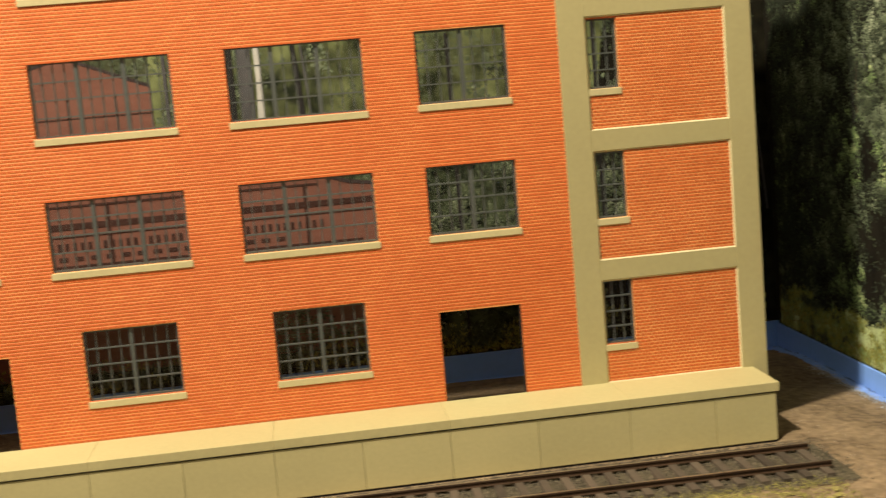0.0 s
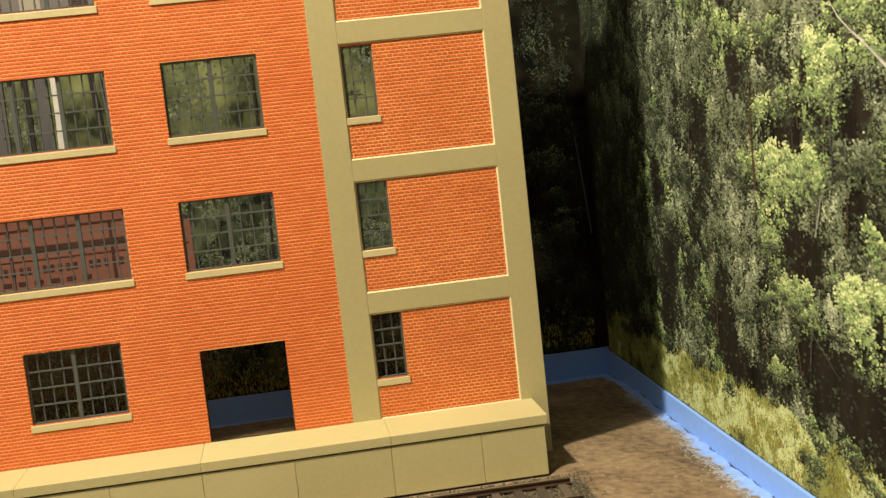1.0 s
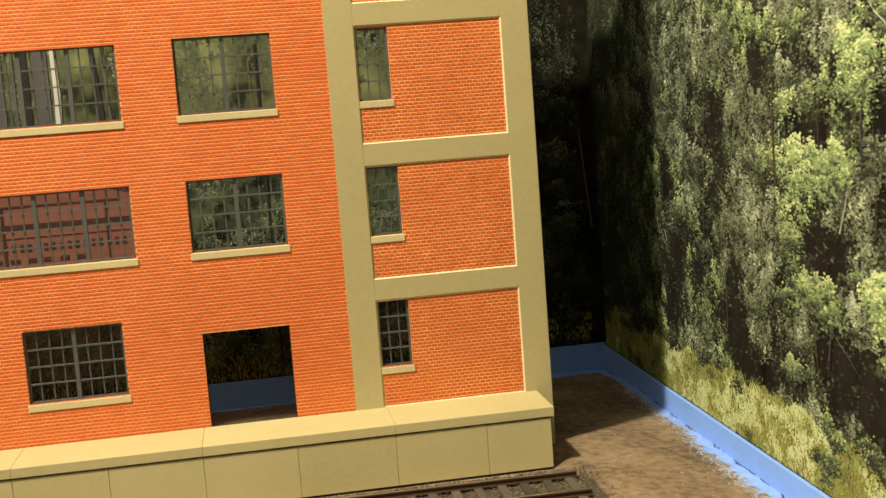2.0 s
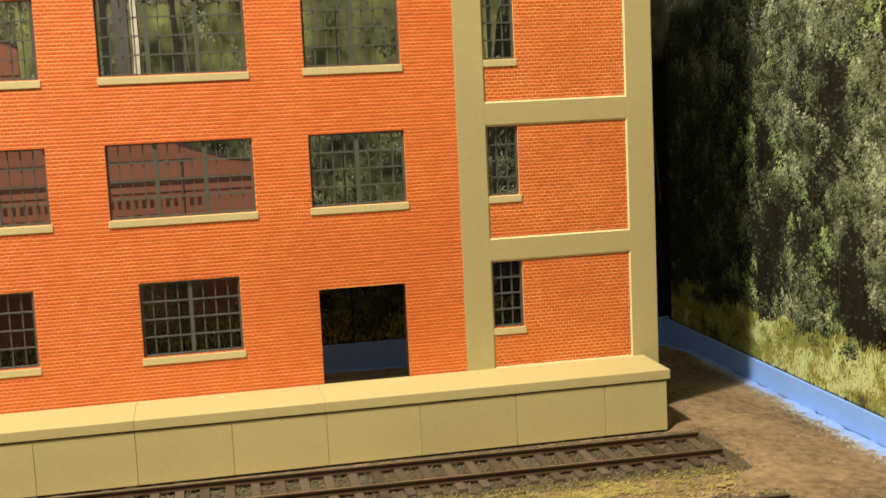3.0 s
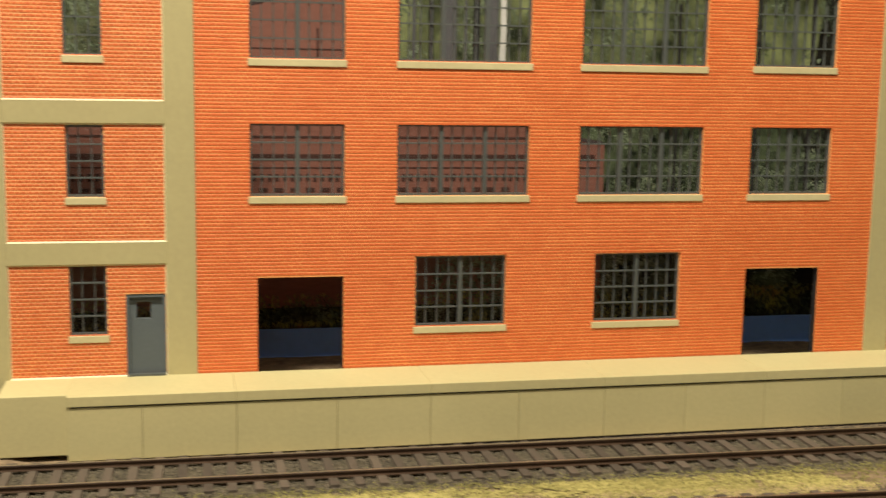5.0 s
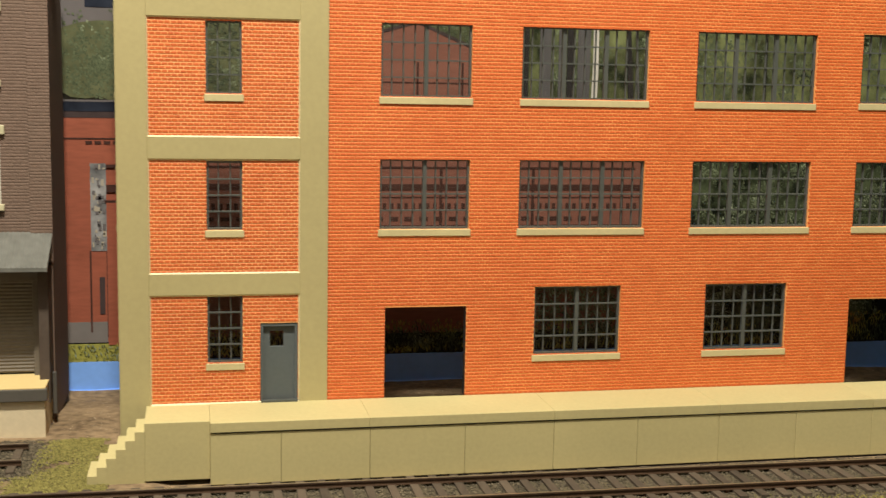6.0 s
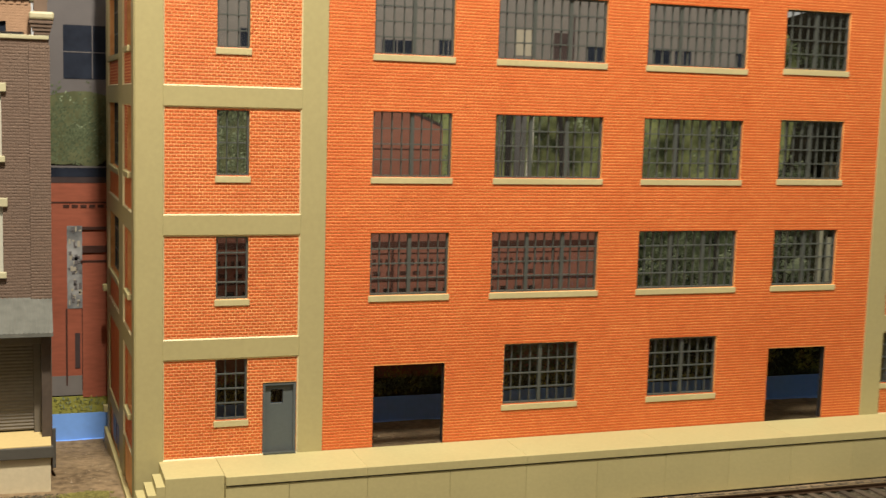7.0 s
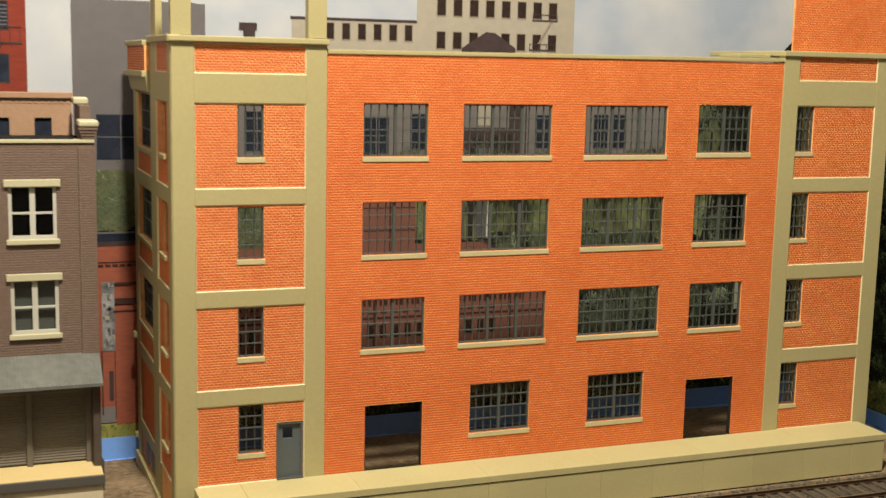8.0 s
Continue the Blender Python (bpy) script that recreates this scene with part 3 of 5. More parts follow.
# dark gaps between the trees of the right board: (u, w, half width, half height)
GAPS = [(-90, 67, 13, 7), (-94, 42, 12, 6), (-46, 30, 15, 8), (-70, 33, 8, 5), (-30, 40, 9, 9), (-62, 52, 7, 6), (-52, 112, 7, 6), (-84, 94, 9, 5), (-118, 79, 8, 8), (-120, 100, 7, 6), (20, 48, 9, 14), (-10, 60, 7, 10), (-112, 30, 12, 7), (-100, 106, 5, 8), (-20, 96, 6, 9)]
fol = Foliage(3)
rng = fol.rng


def right_light(u, w):
    """How light and how full the right board's leaves are at arrays of places."""
    # tones drop past u = 10, painting shade into the leaves near the corner
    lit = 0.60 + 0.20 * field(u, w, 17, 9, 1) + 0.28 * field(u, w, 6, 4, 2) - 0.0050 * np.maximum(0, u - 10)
    full = 0.22 + 0.62 * field(u, w, 15, 13, 5) + 0.60 * field(u, w, 6, 5, 6)
    for gu, gw, a, b in GAPS:
        near = np.exp(-(((u - gu) / a) ** 2 + ((w - gw) / b) ** 2))
        full, lit = full - 1.5 * near, lit - 0.25 * near
    return lit, full


u, w = rng.uniform(-150, 112, 30000), rng.uniform(14, 150, 30000)
lit, full = right_light(u, w)
k = (full > -0.5) | (rng.random(len(u)) < 0.2)
fol.add(u[k], w[k], rng.uniform(0.3, 0.8, k.sum()), rng.uniform(-2.8, -0.3, k.sum()), 0.6, np.where(rng.random(k.sum()) < 0.2, 1, 0), 0.05 + 0.03 * rng.random(k.sum()), 1.8)
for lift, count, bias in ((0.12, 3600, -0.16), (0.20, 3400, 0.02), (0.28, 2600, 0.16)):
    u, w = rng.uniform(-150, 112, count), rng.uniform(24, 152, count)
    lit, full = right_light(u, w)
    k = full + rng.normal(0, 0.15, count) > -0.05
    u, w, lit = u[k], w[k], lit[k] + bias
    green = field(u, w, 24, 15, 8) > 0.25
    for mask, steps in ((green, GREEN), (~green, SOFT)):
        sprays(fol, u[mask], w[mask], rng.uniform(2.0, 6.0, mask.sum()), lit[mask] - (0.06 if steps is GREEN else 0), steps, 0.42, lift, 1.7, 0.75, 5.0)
for u, w, wide, high, light, size in (
        (-82, 86, 44, 9, 0.66, 0.60), (-108, 111, 24, 14, 0.68, 0.55), (-75, 120, 20, 7, 0.50, 0.5), (-69, 101, 13, 6, 0.60, 0.5), (-84, 104, 13, 5, 0.54, 0.5), (-120, 90, 20, 8, 0.40, 0.6),
        (-116, 57, 26, 12, 0.78, 0.62), (-82, 53, 32, 12, 0.50, 0.58), (-127, 73, 8, 9, 0.64, 0.6), (-68, 66, 13, 7, 0.46, 0.5), (-70, 33, 16, 6, 0.52, 0.5), (-40, 86, 12, 6, 0.42, 0.45),
        (-30, 66, 10, 6, 0.44, 0.45), (-8, 58, 9, 6, 0.40, 0.45), (18, 66, 10, 7, 0.36, 0.45), (0, 84, 14, 8, 0.36, 0.45), (26, 96, 14, 9, 0.34, 0.45), (-46, 46, 11, 6, 0.40, 0.45), (-128, 122, 22, 9, 0.56, 0.55),
        (-96, 134, 30, 9, 0.55, 0.5), (-140, 52, 14, 10, 0.6, 0.6), (-146, 88, 14, 10, 0.55, 0.6), (12, 118, 16, 9, 0.34, 0.45), (-30, 120, 16, 8, 0.40, 0.45)):
    clump(fol, u, w, wide, high, light + 0.08, GREEN if light > 0.45 else SOFT, size, 0.36, 1.7)
# far ends of the board, past what the camera passes
u, w = rng.uniform(-500, -150, 9000), rng.uniform(14, 230, 9000)
fol.add(u, w, rng.uniform(0.9, 2.2, 9000), rng.uniform(-2.8, -0.3, 9000), 0.6, rng.choice([0, 1, 1, 2], 9000), 0.1 + 0.2 * rng.random(9000), 1.7)
# rough grass and weeds along the foot
count = 30000
u = rng.uniform(-150, 112, count)
top = 20.5 + 2.4 * field(u, 0 * u, 14, 1, 11) + 1.8 * field(u, 0 * u, 4, 1, 12) + 2.0 * (rng.random(count) < 0.06)
w = 4.4 + (top - 4.4) * rng.random(count) ** 1.15
# grass tones drop past u = 10 as well, with the corner's shade painted in
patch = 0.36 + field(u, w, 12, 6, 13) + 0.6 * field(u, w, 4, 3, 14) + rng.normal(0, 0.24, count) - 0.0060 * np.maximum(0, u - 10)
tone = tone_of(0.5 + 0.5 * patch, ((0.02, 1), (0.26, 4), (0.46, 3), (0.58, 4), (0.82, 6)))
tone = np.where((rng.random(count) < 0.05) & (w < 13), 7, tone)
blade = rng.random(count) < 0.6
fol.add(u, w, np.where(blade, rng.uniform(0.6, 1.7, count), rng.uniform(0.3, 0.6, count)), np.where(blade, 1.57 + rng.normal(0, 0.3, count), rng.uniform(0, 6, count)), np.where(blade, 0.13, 0.6), tone, 0.3 + 0.12 * rng.random(count), 1.5)
for u, w, wide, high, light in ((-87, 17, 12, 15, 0.50), (-30, 20, 8, 5, 0.34), (30, 22, 8, 6, 0.30), (-110, 20, 12, 7, 0.34), (-124, 14, 12, 7, 0.4)):
    clump(fol, u, w, wide, high, light, GREEN, 0.5, 0.44, 1.5)
fol.lay(right_board, "printed foliage", 3.6, BACK - 0.5)


# leaves on the back board, clear of the printed buildings
fol = Foliage(4)
rng = fol.rng
u, w = rng.uniform(-50, 189, 6500), rng.uniform(14, 205, 6500)
k = ~(((u < 35) & (w < np.interp(u, (-14, 2, 20, 34), (97, 88, 82, 80)))) | ((u < 106) & (w > 140)) | (w > 168) & (u < 186))
u, w = u[k], w[k]
# tones get darker to the right past u = 125
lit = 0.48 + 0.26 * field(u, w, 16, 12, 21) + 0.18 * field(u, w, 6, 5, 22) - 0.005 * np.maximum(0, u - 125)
full = field(u, w, 12, 10, 23) + 0.5 * field(u, w, 4, 5, 24)
upper = w > 97
k = full > -0.25
dark = k & (u > 128)
sprays(fol, u[k & ~upper & ~dark], w[k & ~upper & ~dark], rng.uniform(2, 6, (k & ~upper & ~dark).sum()), lit[k & ~upper & ~dark] - 0.02, ((0.32, 1), (0.56, 2), (1.02, 5)), 0.46, 0.18, 1.0, 0.8)
k = (full > 0.1) & upper & ~dark
sprays(fol, u[k], w[k], rng.uniform(3, 7, k.sum()), lit[k] - 0.06, ((-9, 1), (0.60, 2)), 0.75, 0.18, 1.0, 1.2, 1.6)
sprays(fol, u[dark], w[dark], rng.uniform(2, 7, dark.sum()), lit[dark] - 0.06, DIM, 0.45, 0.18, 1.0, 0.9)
for u, w, wide, high, light in ((177, 57, 18, 10, 0.42), (176, 84, 16, 8, 0.44), (172, 104, 16, 8, 0.36), (180, 70, 10, 6, 0.34), (100, 60, 24, 14, 0.5), (60, 62, 18, 10, 0.56), (84, 80, 20, 10, 0.5), (48, 86, 16, 8, 0.58),
                              (46, 24, 18, 8, 0.42), (72, 30, 22, 10, 0.46), (100, 28, 16, 8, 0.42), (124, 70, 14, 12, 0.46), (92, 120, 18, 8, 0.40), (133, 58, 16, 10, 0.62), (130, 104, 16, 9, 0.5), (118, 64, 10, 8, 0.5)):
    clump(fol, u, w, wide, high, light, SOFT if u < 140 else DIM, 0.5, 0.3, 1.0)
# undergrowth below the works and along the foot
u, w = rng.uniform(-178, 42, 2600), rng.uniform(9, 38, 2600)
k = w < np.interp(u, (-178, -40, -34, 6, 9, 34, 38), (15, 15, 37, 38, 25, 24, 38)) + 2 * field(u, w, 5, 40, 30)
u, w = u[k], w[k]
sprays(fol, u, w, rng.uniform(2, 5, len(u)), 0.40 + 0.012 * (w - 14) + 0.25 * field(u, w, 9, 6, 31), SOFT, 0.5, 0.75, 1.0, 0.9)
count = 9000
u = rng.uniform(-185, 189, count)
w = 4.8 + 13 * rng.random(count) ** 1.6
tone = tone_of(0.5 + 0.5 * field(u, w, 10, 5, 33) + rng.normal(0, 0.14, count), ((0.25, 1), (0.5, 4), (0.9, 7)))
fol.add(u, w, rng.uniform(0.5, 1.4, count), 1.57 + rng.normal(0, 0.35, count), 0.16, tone, 0.9 + 0.1 * rng.random(count), 1.0)
# trees behind the works' roof and to the left of them
u, w = rng.uniform(-186, -52, 1500), rng.uniform(97, 140, 1500)
k = (u < -129) | (w > 137 - 0.42 * abs(u + 84))
sprays(fol, u[k], w[k], rng.uniform(2, 5, k.sum()), 0.46 + 0.25 * field(u[k], w[k], 9, 8, 38), ((0.30, 1), (0.56, 2), (0.9, 3)), 0.48, 0.32, 1.0, 0.9)
# soft growth along the foot of the grey block, and the round bush above the annexe
u, w = rng.uniform(-122, 104, 900), rng.uniform(139, 147, 900)
k = w < 143 + 4 * field(u, w, 9, 40, 35)
sprays(fol, u[k], w[k], rng.uniform(1.5, 4, k.sum()), 0.42 + 0.15 * field(u[k], w[k], 6, 6, 36), ((0.3, 1), (0.62, 2)), 0.42, 0.42, 1.0, 0.7)
u, w = rng.normal(-203, 8, 420), rng.normal(119, 7, 420)
k = w > 106
sprays(fol, u[k], w[k], rng.uniform(1.5, 3.5, k.sum()), 0.36 + 0.2 * field(u[k], w[k], 7, 6, 37), ((-9, 1), (0.62, 2)), 0.6, 0.3, 1.0, 0.8, 1.4)
u, w = rng.uniform(-226, -186, 260), rng.uniform(5, 11, 260)
fol.add(u, w, rng.uniform(0.5, 1.1, 260), 1.57 + rng.normal(0, 0.5, 260), 0.3, rng.choice([1, 4, 4, 2], 260), 1.3 + 0.1 * rng.random(260), 1.0)
fol.lay(back_board, "printed foliage", 4.6, RIGHT - 1.0)


def limb(points, w0, w1, mat, label="", d=0.34):
    """A bare printed stem or branch along (y, z) points."""
    s = Solid()
    k = len(points) - 1
    for i in range(k):
        (ya, za), (yb, zb) = points[i], points[i + 1]
        fa, fb = (w0 + (w1 - w0) * j / k for j in (i, i + 1))
        n = math.hypot(yb - ya, zb - za)
        oy, oz = (zb - za) / n, -(yb - ya) / n
        s.add([(RIGHT - d, ya + oy * fa, za + oz * fa), (RIGHT - d, yb + oy * fb, zb + oz * fb), (RIGHT - d, yb - oy * fb, zb - oz * fb), (RIGHT - d, ya - oy * fa, za - oz * fa)], [(0, 1, 2, 3), (3, 2, 1, 0)])
    part("printed_branch", s, mat, right_board, label)


rng = random.Random(8)
for _ in range(40):
    y, z, h = rng.uniform(-140, 40), rng.uniform(26, 110), rng.uniform(8, 26)
    lean = rng.uniform(-3, 3)
    limb([(y, z), (y + lean * 0.4 + rng.uniform(-0.5, 0.5), z + h * 0.5), (y + lean, z + h)], rng.uniform(0.2, 0.42), 0.1, rng.choice((BARK, BARK, BARK_GREY, BARK_DARK)))
limb([(-111, 124), (-116, 119), (-121, 116), (-126, 113.4), (-132, 110.0), (-141, 104.5)], 0.10, 0.46, PRINT_WHITE, "bare white branch", 0.56)
limb([(-61.3, 80), (-61.0, 90), (-61.2, 100), (-62.4, 108)], 0.85, 0.3, BARK, "slender reddish stem", 0.5)
limb([(-107.8, 84), (-108.2, 92), (-109, 100)], 0.5, 0.3, BARK_GREY, "slender grey stem", 0.5)
limb([(-96, 70), (-99, 76), (-100.5, 80)], 0.3, 0.15, BIRCH)
limb([(-88, 38), (-90, 46), (-97, 42), (-103, 38)], 0.35, 0.15, BARK_GREY)

# blue strip left unprinted along the foot of the boards
# lit copy of the blue, the right board's light put into its colour
BLUE_LIT = material("lit_sky_blue_paint", (0.20, 0.385, 0.88), 0.6, 0.08, 400, 20, 0.1)
strip = new("trim_blue_strip", box(-640, RIGHT + 4, BACK - 1.3, BACK, -9, 4.5).mesh("trim_blue_strip"))
side_strip = new("trim_blue_strip_right", box(RIGHT - 1.2, RIGHT, -520, BACK - 1.4, -9, 3.5).mesh("trim_blue_strip_right"))
side_strip.matrix_basis = right_board.matrix_basis
for ob, paint in ((strip, BLUE), (side_strip, BLUE_LIT)):
    ob.data.materials.append(paint)
    tagged(ob, "sky-blue painted strip along the foot of the backdrop", "trim", kind="structure")


def run_out(y):
    """How far the blue paint has run out over the earth from the right board."""
    return 3.4 + 2.2 * noise.noise((y * 0.05, 9, 1)) + 1.5 * noise.noise((y * 0.2, 4, 1)) + 0.9 * noise.noise((y * 0.7, 2, 1)) + 2.2 * clamp((20 - y) / 60)


skirt, back_skirt, crack = Solid(), Solid(), Solid()
for k in range(640):
    ya, yb = 115 - 0.6 * k, 114.4 - 0.6 * k
    if yb < -300:
        break
    row = []
    for y in (ya, yb):
        far = run_out(y)
        row.append([(RIGHT - 1.2 - far * f, y, ground_z(RIGHT - 1.2 - far * f, y) + 0.18 * (1 - f) + 0.05) for f in (0.0, 0.35, 0.7, 1.0)])
    for j in range(3):
        skirt.add([row[0][j], row[0][j + 1], row[1][j + 1], row[1][j]], [(3, 2, 1, 0)])
    gape = 0.9 * (noise.noise((ya * 0.12, 3, 8)) + 0.5 * noise.noise((ya * 0.5, 3, 2)) + 0.12)
    if gape > 0.08:
        z = ground_z(RIGHT - 1.4, ya) + 0.42
        x0 = RIGHT - 1.3 - 1.2 * abs(noise.noise((ya * 0.3, 6, 6)))
        crack.add([(x0, ya, z + 0.1), (x0 - gape, ya, z), (x0 - gape, yb, z), (x0, yb, z + 0.1)], [(3, 2, 1, 0)])
for k in range(260):
    xa, xb = RIGHT - 2 - 1.6 * k, RIGHT - 3.6 - 1.6 * k
    row = []
    for x in (xa, xb):
        far = 1.0 + 4.5 * clamp((x - 110) / 50) + 1.2 * noise.noise((x * 0.06, 5, 3)) + 0.5 * noise.noise((x * 0.3, 5, 3))
        row.append([(x, BACK - 1.3 - far * f, ground_z(x, BACK - 1.3 - far * f) + 0.18 * (1 - f) + 0.05) for f in (0.0, 0.5, 1.0)])
    for j in range(2):
        back_skirt.add([row[0][j], row[0][j + 1], row[1][j + 1], row[1][j]], [(0, 1, 2, 3)])
back_skirt.weld = skirt.weld = True
back_skirt_ob = new("trim_blue_skirt_back", back_skirt.mesh("trim_blue_skirt_back"))
back_skirt_ob.data.materials.append(BLUE)
tagged(back_skirt_ob, "blue paint run out onto the earth", "trim", kind="structure")
skirt_ob = new("trim_blue_skirt", skirt.mesh("trim_blue_skirt"))
crack_ob = new("trim_joint_crack", crack.mesh("trim_joint_crack"))
s = Solid()
rng = random.Random(12)
for k in range(5200):
    y = rng.uniform(-300, 70)
    off = 1.4 + run_out(y) + rng.gauss(0.2, 1.5) * (1.5 if rng.random() < 0.25 else 0.8)
    long, thin, turn = rng.uniform(0.15, 1.2), rng.uniform(0.05, 0.18), 1.2 + rng.gauss(0, 0.6)
    x = RIGHT - off
    along, across = (math.cos(turn) * long, math.sin(turn) * long), (-math.sin(turn) * thin, math.cos(turn) * thin)
    z = ground_z(x, y) + 0.1 + 0.18 * rng.random()
    s.add([(x + p * along[0] + q * across[0], y + p * along[1] + q * across[1], z) for p, q in ((-1, 0), (-0.3, -1), (0.6, -0.7), (1, 0.2), (0.2, 1), (-0.6, 0.6))], [tuple(range(6))])
dabs = new("paint_dabs", s.mesh("paint_dabs"))
for ob, mat in ((skirt_ob, material("chalky_sky_blue", (0.19, 0.34, 0.72), 0.85, 0.18, 300, 60, 0.3)), (crack_ob, material("open_joint", (0.03, 0.04, 0.08), 0.9, 0.3, 300, 60, 0.0)),
                (dabs, material("chalky_blue_dabs", (0.22, 0.27, 0.36), 0.8, 0.5, 400, 60, 0.1, island=1.6, second=(0.62, 0.62, 0.58), amount=0.8))):
    ob.matrix_basis = right_board.matrix_basis
    ob.data.materials.append(mat)
tagged(skirt_ob, "blue paint run out onto the earth", "trim", kind="structure")
tagged(crack_ob, "dark ragged open joint along the board's foot", "trim", kind="structure")
tagged(dabs, "chalky blue and white paint dabs on the earth edge", "paint", kind="stuff")

# plain walls that close the room
room = [("wall_room_front", (-1000, 640, -1420, -1400, -420, 1500)), ("wall_room_left", (-1020, -1000, -1400, 150, -420, 1500)), ("wall_room_right", (640, 660, -1400, 150, -420, 1500)),
        ("wall_room_back", (-1000, 640, 150, 170, -420, 1500)), ("ceiling", (-1000, 640, -1400, 150, 1500, 1520)), ("floor", (-1000, 640, -1400, 150, -440, -420))]
room.append(("wall_layout_base", (-520, RIGHT + 12, -330, BACK + 1, -420, -14)))
for name, b in room:
    ob = new(name, box(*b).mesh(name))
    ob.data.materials.append(PLASTER)
    tagged(ob, "plain painted surface of the layout room", "wall", kind="structure")

# ------------------------------------------------------------------ the factory
factory = thing("factory_building", "four-storey orange brick model factory with beige pilasters", "building")
LEVELS = [(17.0, 49.7), (56.0, 89.5), (95.8, 129.8), (136.0, 169.1)]      # brick panels between the bands
HEADS = [50.6, 89.9, 130.0, 169.6]                                         # tops of the windows
SILLS = [29.2, 68.8, 108.2, 148.2]
COLUMNS = [(-115.8, -88.4, 2), (-72.9, -32.7, 3), (-16.8, 23.4, 3), (39.3, 67.0, 2)]
main_windows = [(x0, x1, SILLS[f] + lift, HEADS[f] + lift, n) for f in (1, 2, 3) for x0, x1, n in COLUMNS for lift in [0.0065 * max(0, f - 1) * max(0.0, x0 + 20)]]
main_windows += [(-67.0, -39.0, SILLS[0], HEADS[0], 2), (-10.6, 17.4, SILLS[0], HEADS[0], 2)]
openings = [(-113.8, -88.6, 8.0, 45.0), (39.8, 65.2, 8.0, 45.0)]
main_holes = [w[:4] for w in main_windows] + openings
part("front_wall", Solid().pierced(-131.2, 82.7, -2.0, 189.6, 0.0, 2.1, main_holes), MORTAR, factory)
part("brickwork", coursed(-131.2, 82.7, 17.0, 189.5, 0.0, main_holes, joint=0.13, bed=0.27), BRICK, factory, "orange brick courses", kind="stuff")
coping = Solid().add([(x, y, z + 0.0062 * (x + 131)) for x in (-131.0, 82.6) for y, z in ((-0.6, 188.6), (3.8, 188.6), (3.8, 190.3), (-0.6, 190.3))],
                     [(0, 1, 5, 4)[::-1], (1, 2, 6, 5)[::-1], (2, 3, 7, 6)[::-1], (3, 0, 4, 7)[::-1], (3, 2, 1, 0), (4, 5, 6, 7)])
part("coping", coping, BEIGE, factory, "beige parapet coping", bevel=0.2)

# black strips added to hide the lit reveals of the two openings
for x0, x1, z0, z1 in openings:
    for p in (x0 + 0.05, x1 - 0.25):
        part("jamb_lining", box(p, p + 0.2, 0.25, 2.6, 17.1, z1 - 0.05), BLACK, factory, "added black strip darkening the jamb")

bar_cache = {}


def shared_bar(w, d, h):
    key = (round(w, 2), round(d, 2), round(h, 2))
    if key not in bar_cache:
        bar_cache[key] = box(-w / 2, w / 2, 0, d, -h / 2, h / 2).mesh("bar")
    return bar_cache[key]


def window(parent, x0, x1, z0, z1, y, lights, columns=4, rows=4, sill=True, sill_mat=None):
    """A steel sash: frame and mullions, thin glazing bars, a clear pane and a sill."""
    w, e = 0.65, 0.06
    pitch = (x1 - x0) / lights
    panes = [(x0 + w, x1 - w if k == lights - 1 else x0 + (k + 1) * pitch - 0.6, z0 + w, z1 - w) for k in range(lights)]
    panes = [(p[0] if k == 0 else x0 + k * pitch + 0.6, *p[1:]) for k, p in enumerate(panes)]
    s = Solid().pierced(x0 + e, x1 - e, z0, z1 - e, y, y + 1.2, panes)
    win = part("window", s, SASH, parent, "grey steel-sash window")
    for r in range(1, rows):
        ob = part("horizontal_bar", shared_bar(x1 - x0 - 2 * w, 0.7, 0.44), SASH, win)
        ob.location = Vector(((x0 + x1) / 2, y + 0.1, z0 + w + (z1 - z0 - 2 * w) * r / rows)) * MM
    for k in range(lights):
        for c in range(1, columns):
            ob = part("vertical_bar", shared_bar(0.36, 0.75, z1 - z0 - 2 * w), SASH, win)
            ob.location = Vector((x0 + (k + c / columns) * pitch, y + 0.45, (z0 + z1) / 2)) * MM
    pane = part("pane", Solid().add([(x0 + w, y + 1.0, z0 + w), (x1 - w, y + 1.0, z0 + w), (x1 - w, y + 1.0, z1 - w), (x0 + w, y + 1.0, z1 - w)], [(0, 1, 2, 3)]), GLASS, win)
    pane.visible_shadow = False
    if sill:
        part("window_sill", box(x0 - 0.5, x1 + 0.5, -0.42, y + 0.6, z0 - 2.1, z0 - 0.05), sill_mat or SILL, win, "pale beige sill", bevel=0.15)
    return win


for x0, x1, z0, z1, lights in main_windows:
    window(factory, x0, x1, z0, z1, 0.8, lights)


def rim(x0, x1, z0, z1, w=0.5, front=-0.5, back=0.0):
    """The sloping edge round a recessed panel."""
    o = [(x0, front, z0), (x1, front, z0), (x1, front, z1), (x0, front, z1)]
    i = [(x0 + w, back, z0 + w), (x1 - w, back, z0 + w), (x1 - w, back, z1 - w), (x0 + w, back, z1 - w)]
    return Solid().add(o + i, [(k, (k + 1) % 4, 4 + (k + 1) % 4, 4 + k) for k in range(4)])


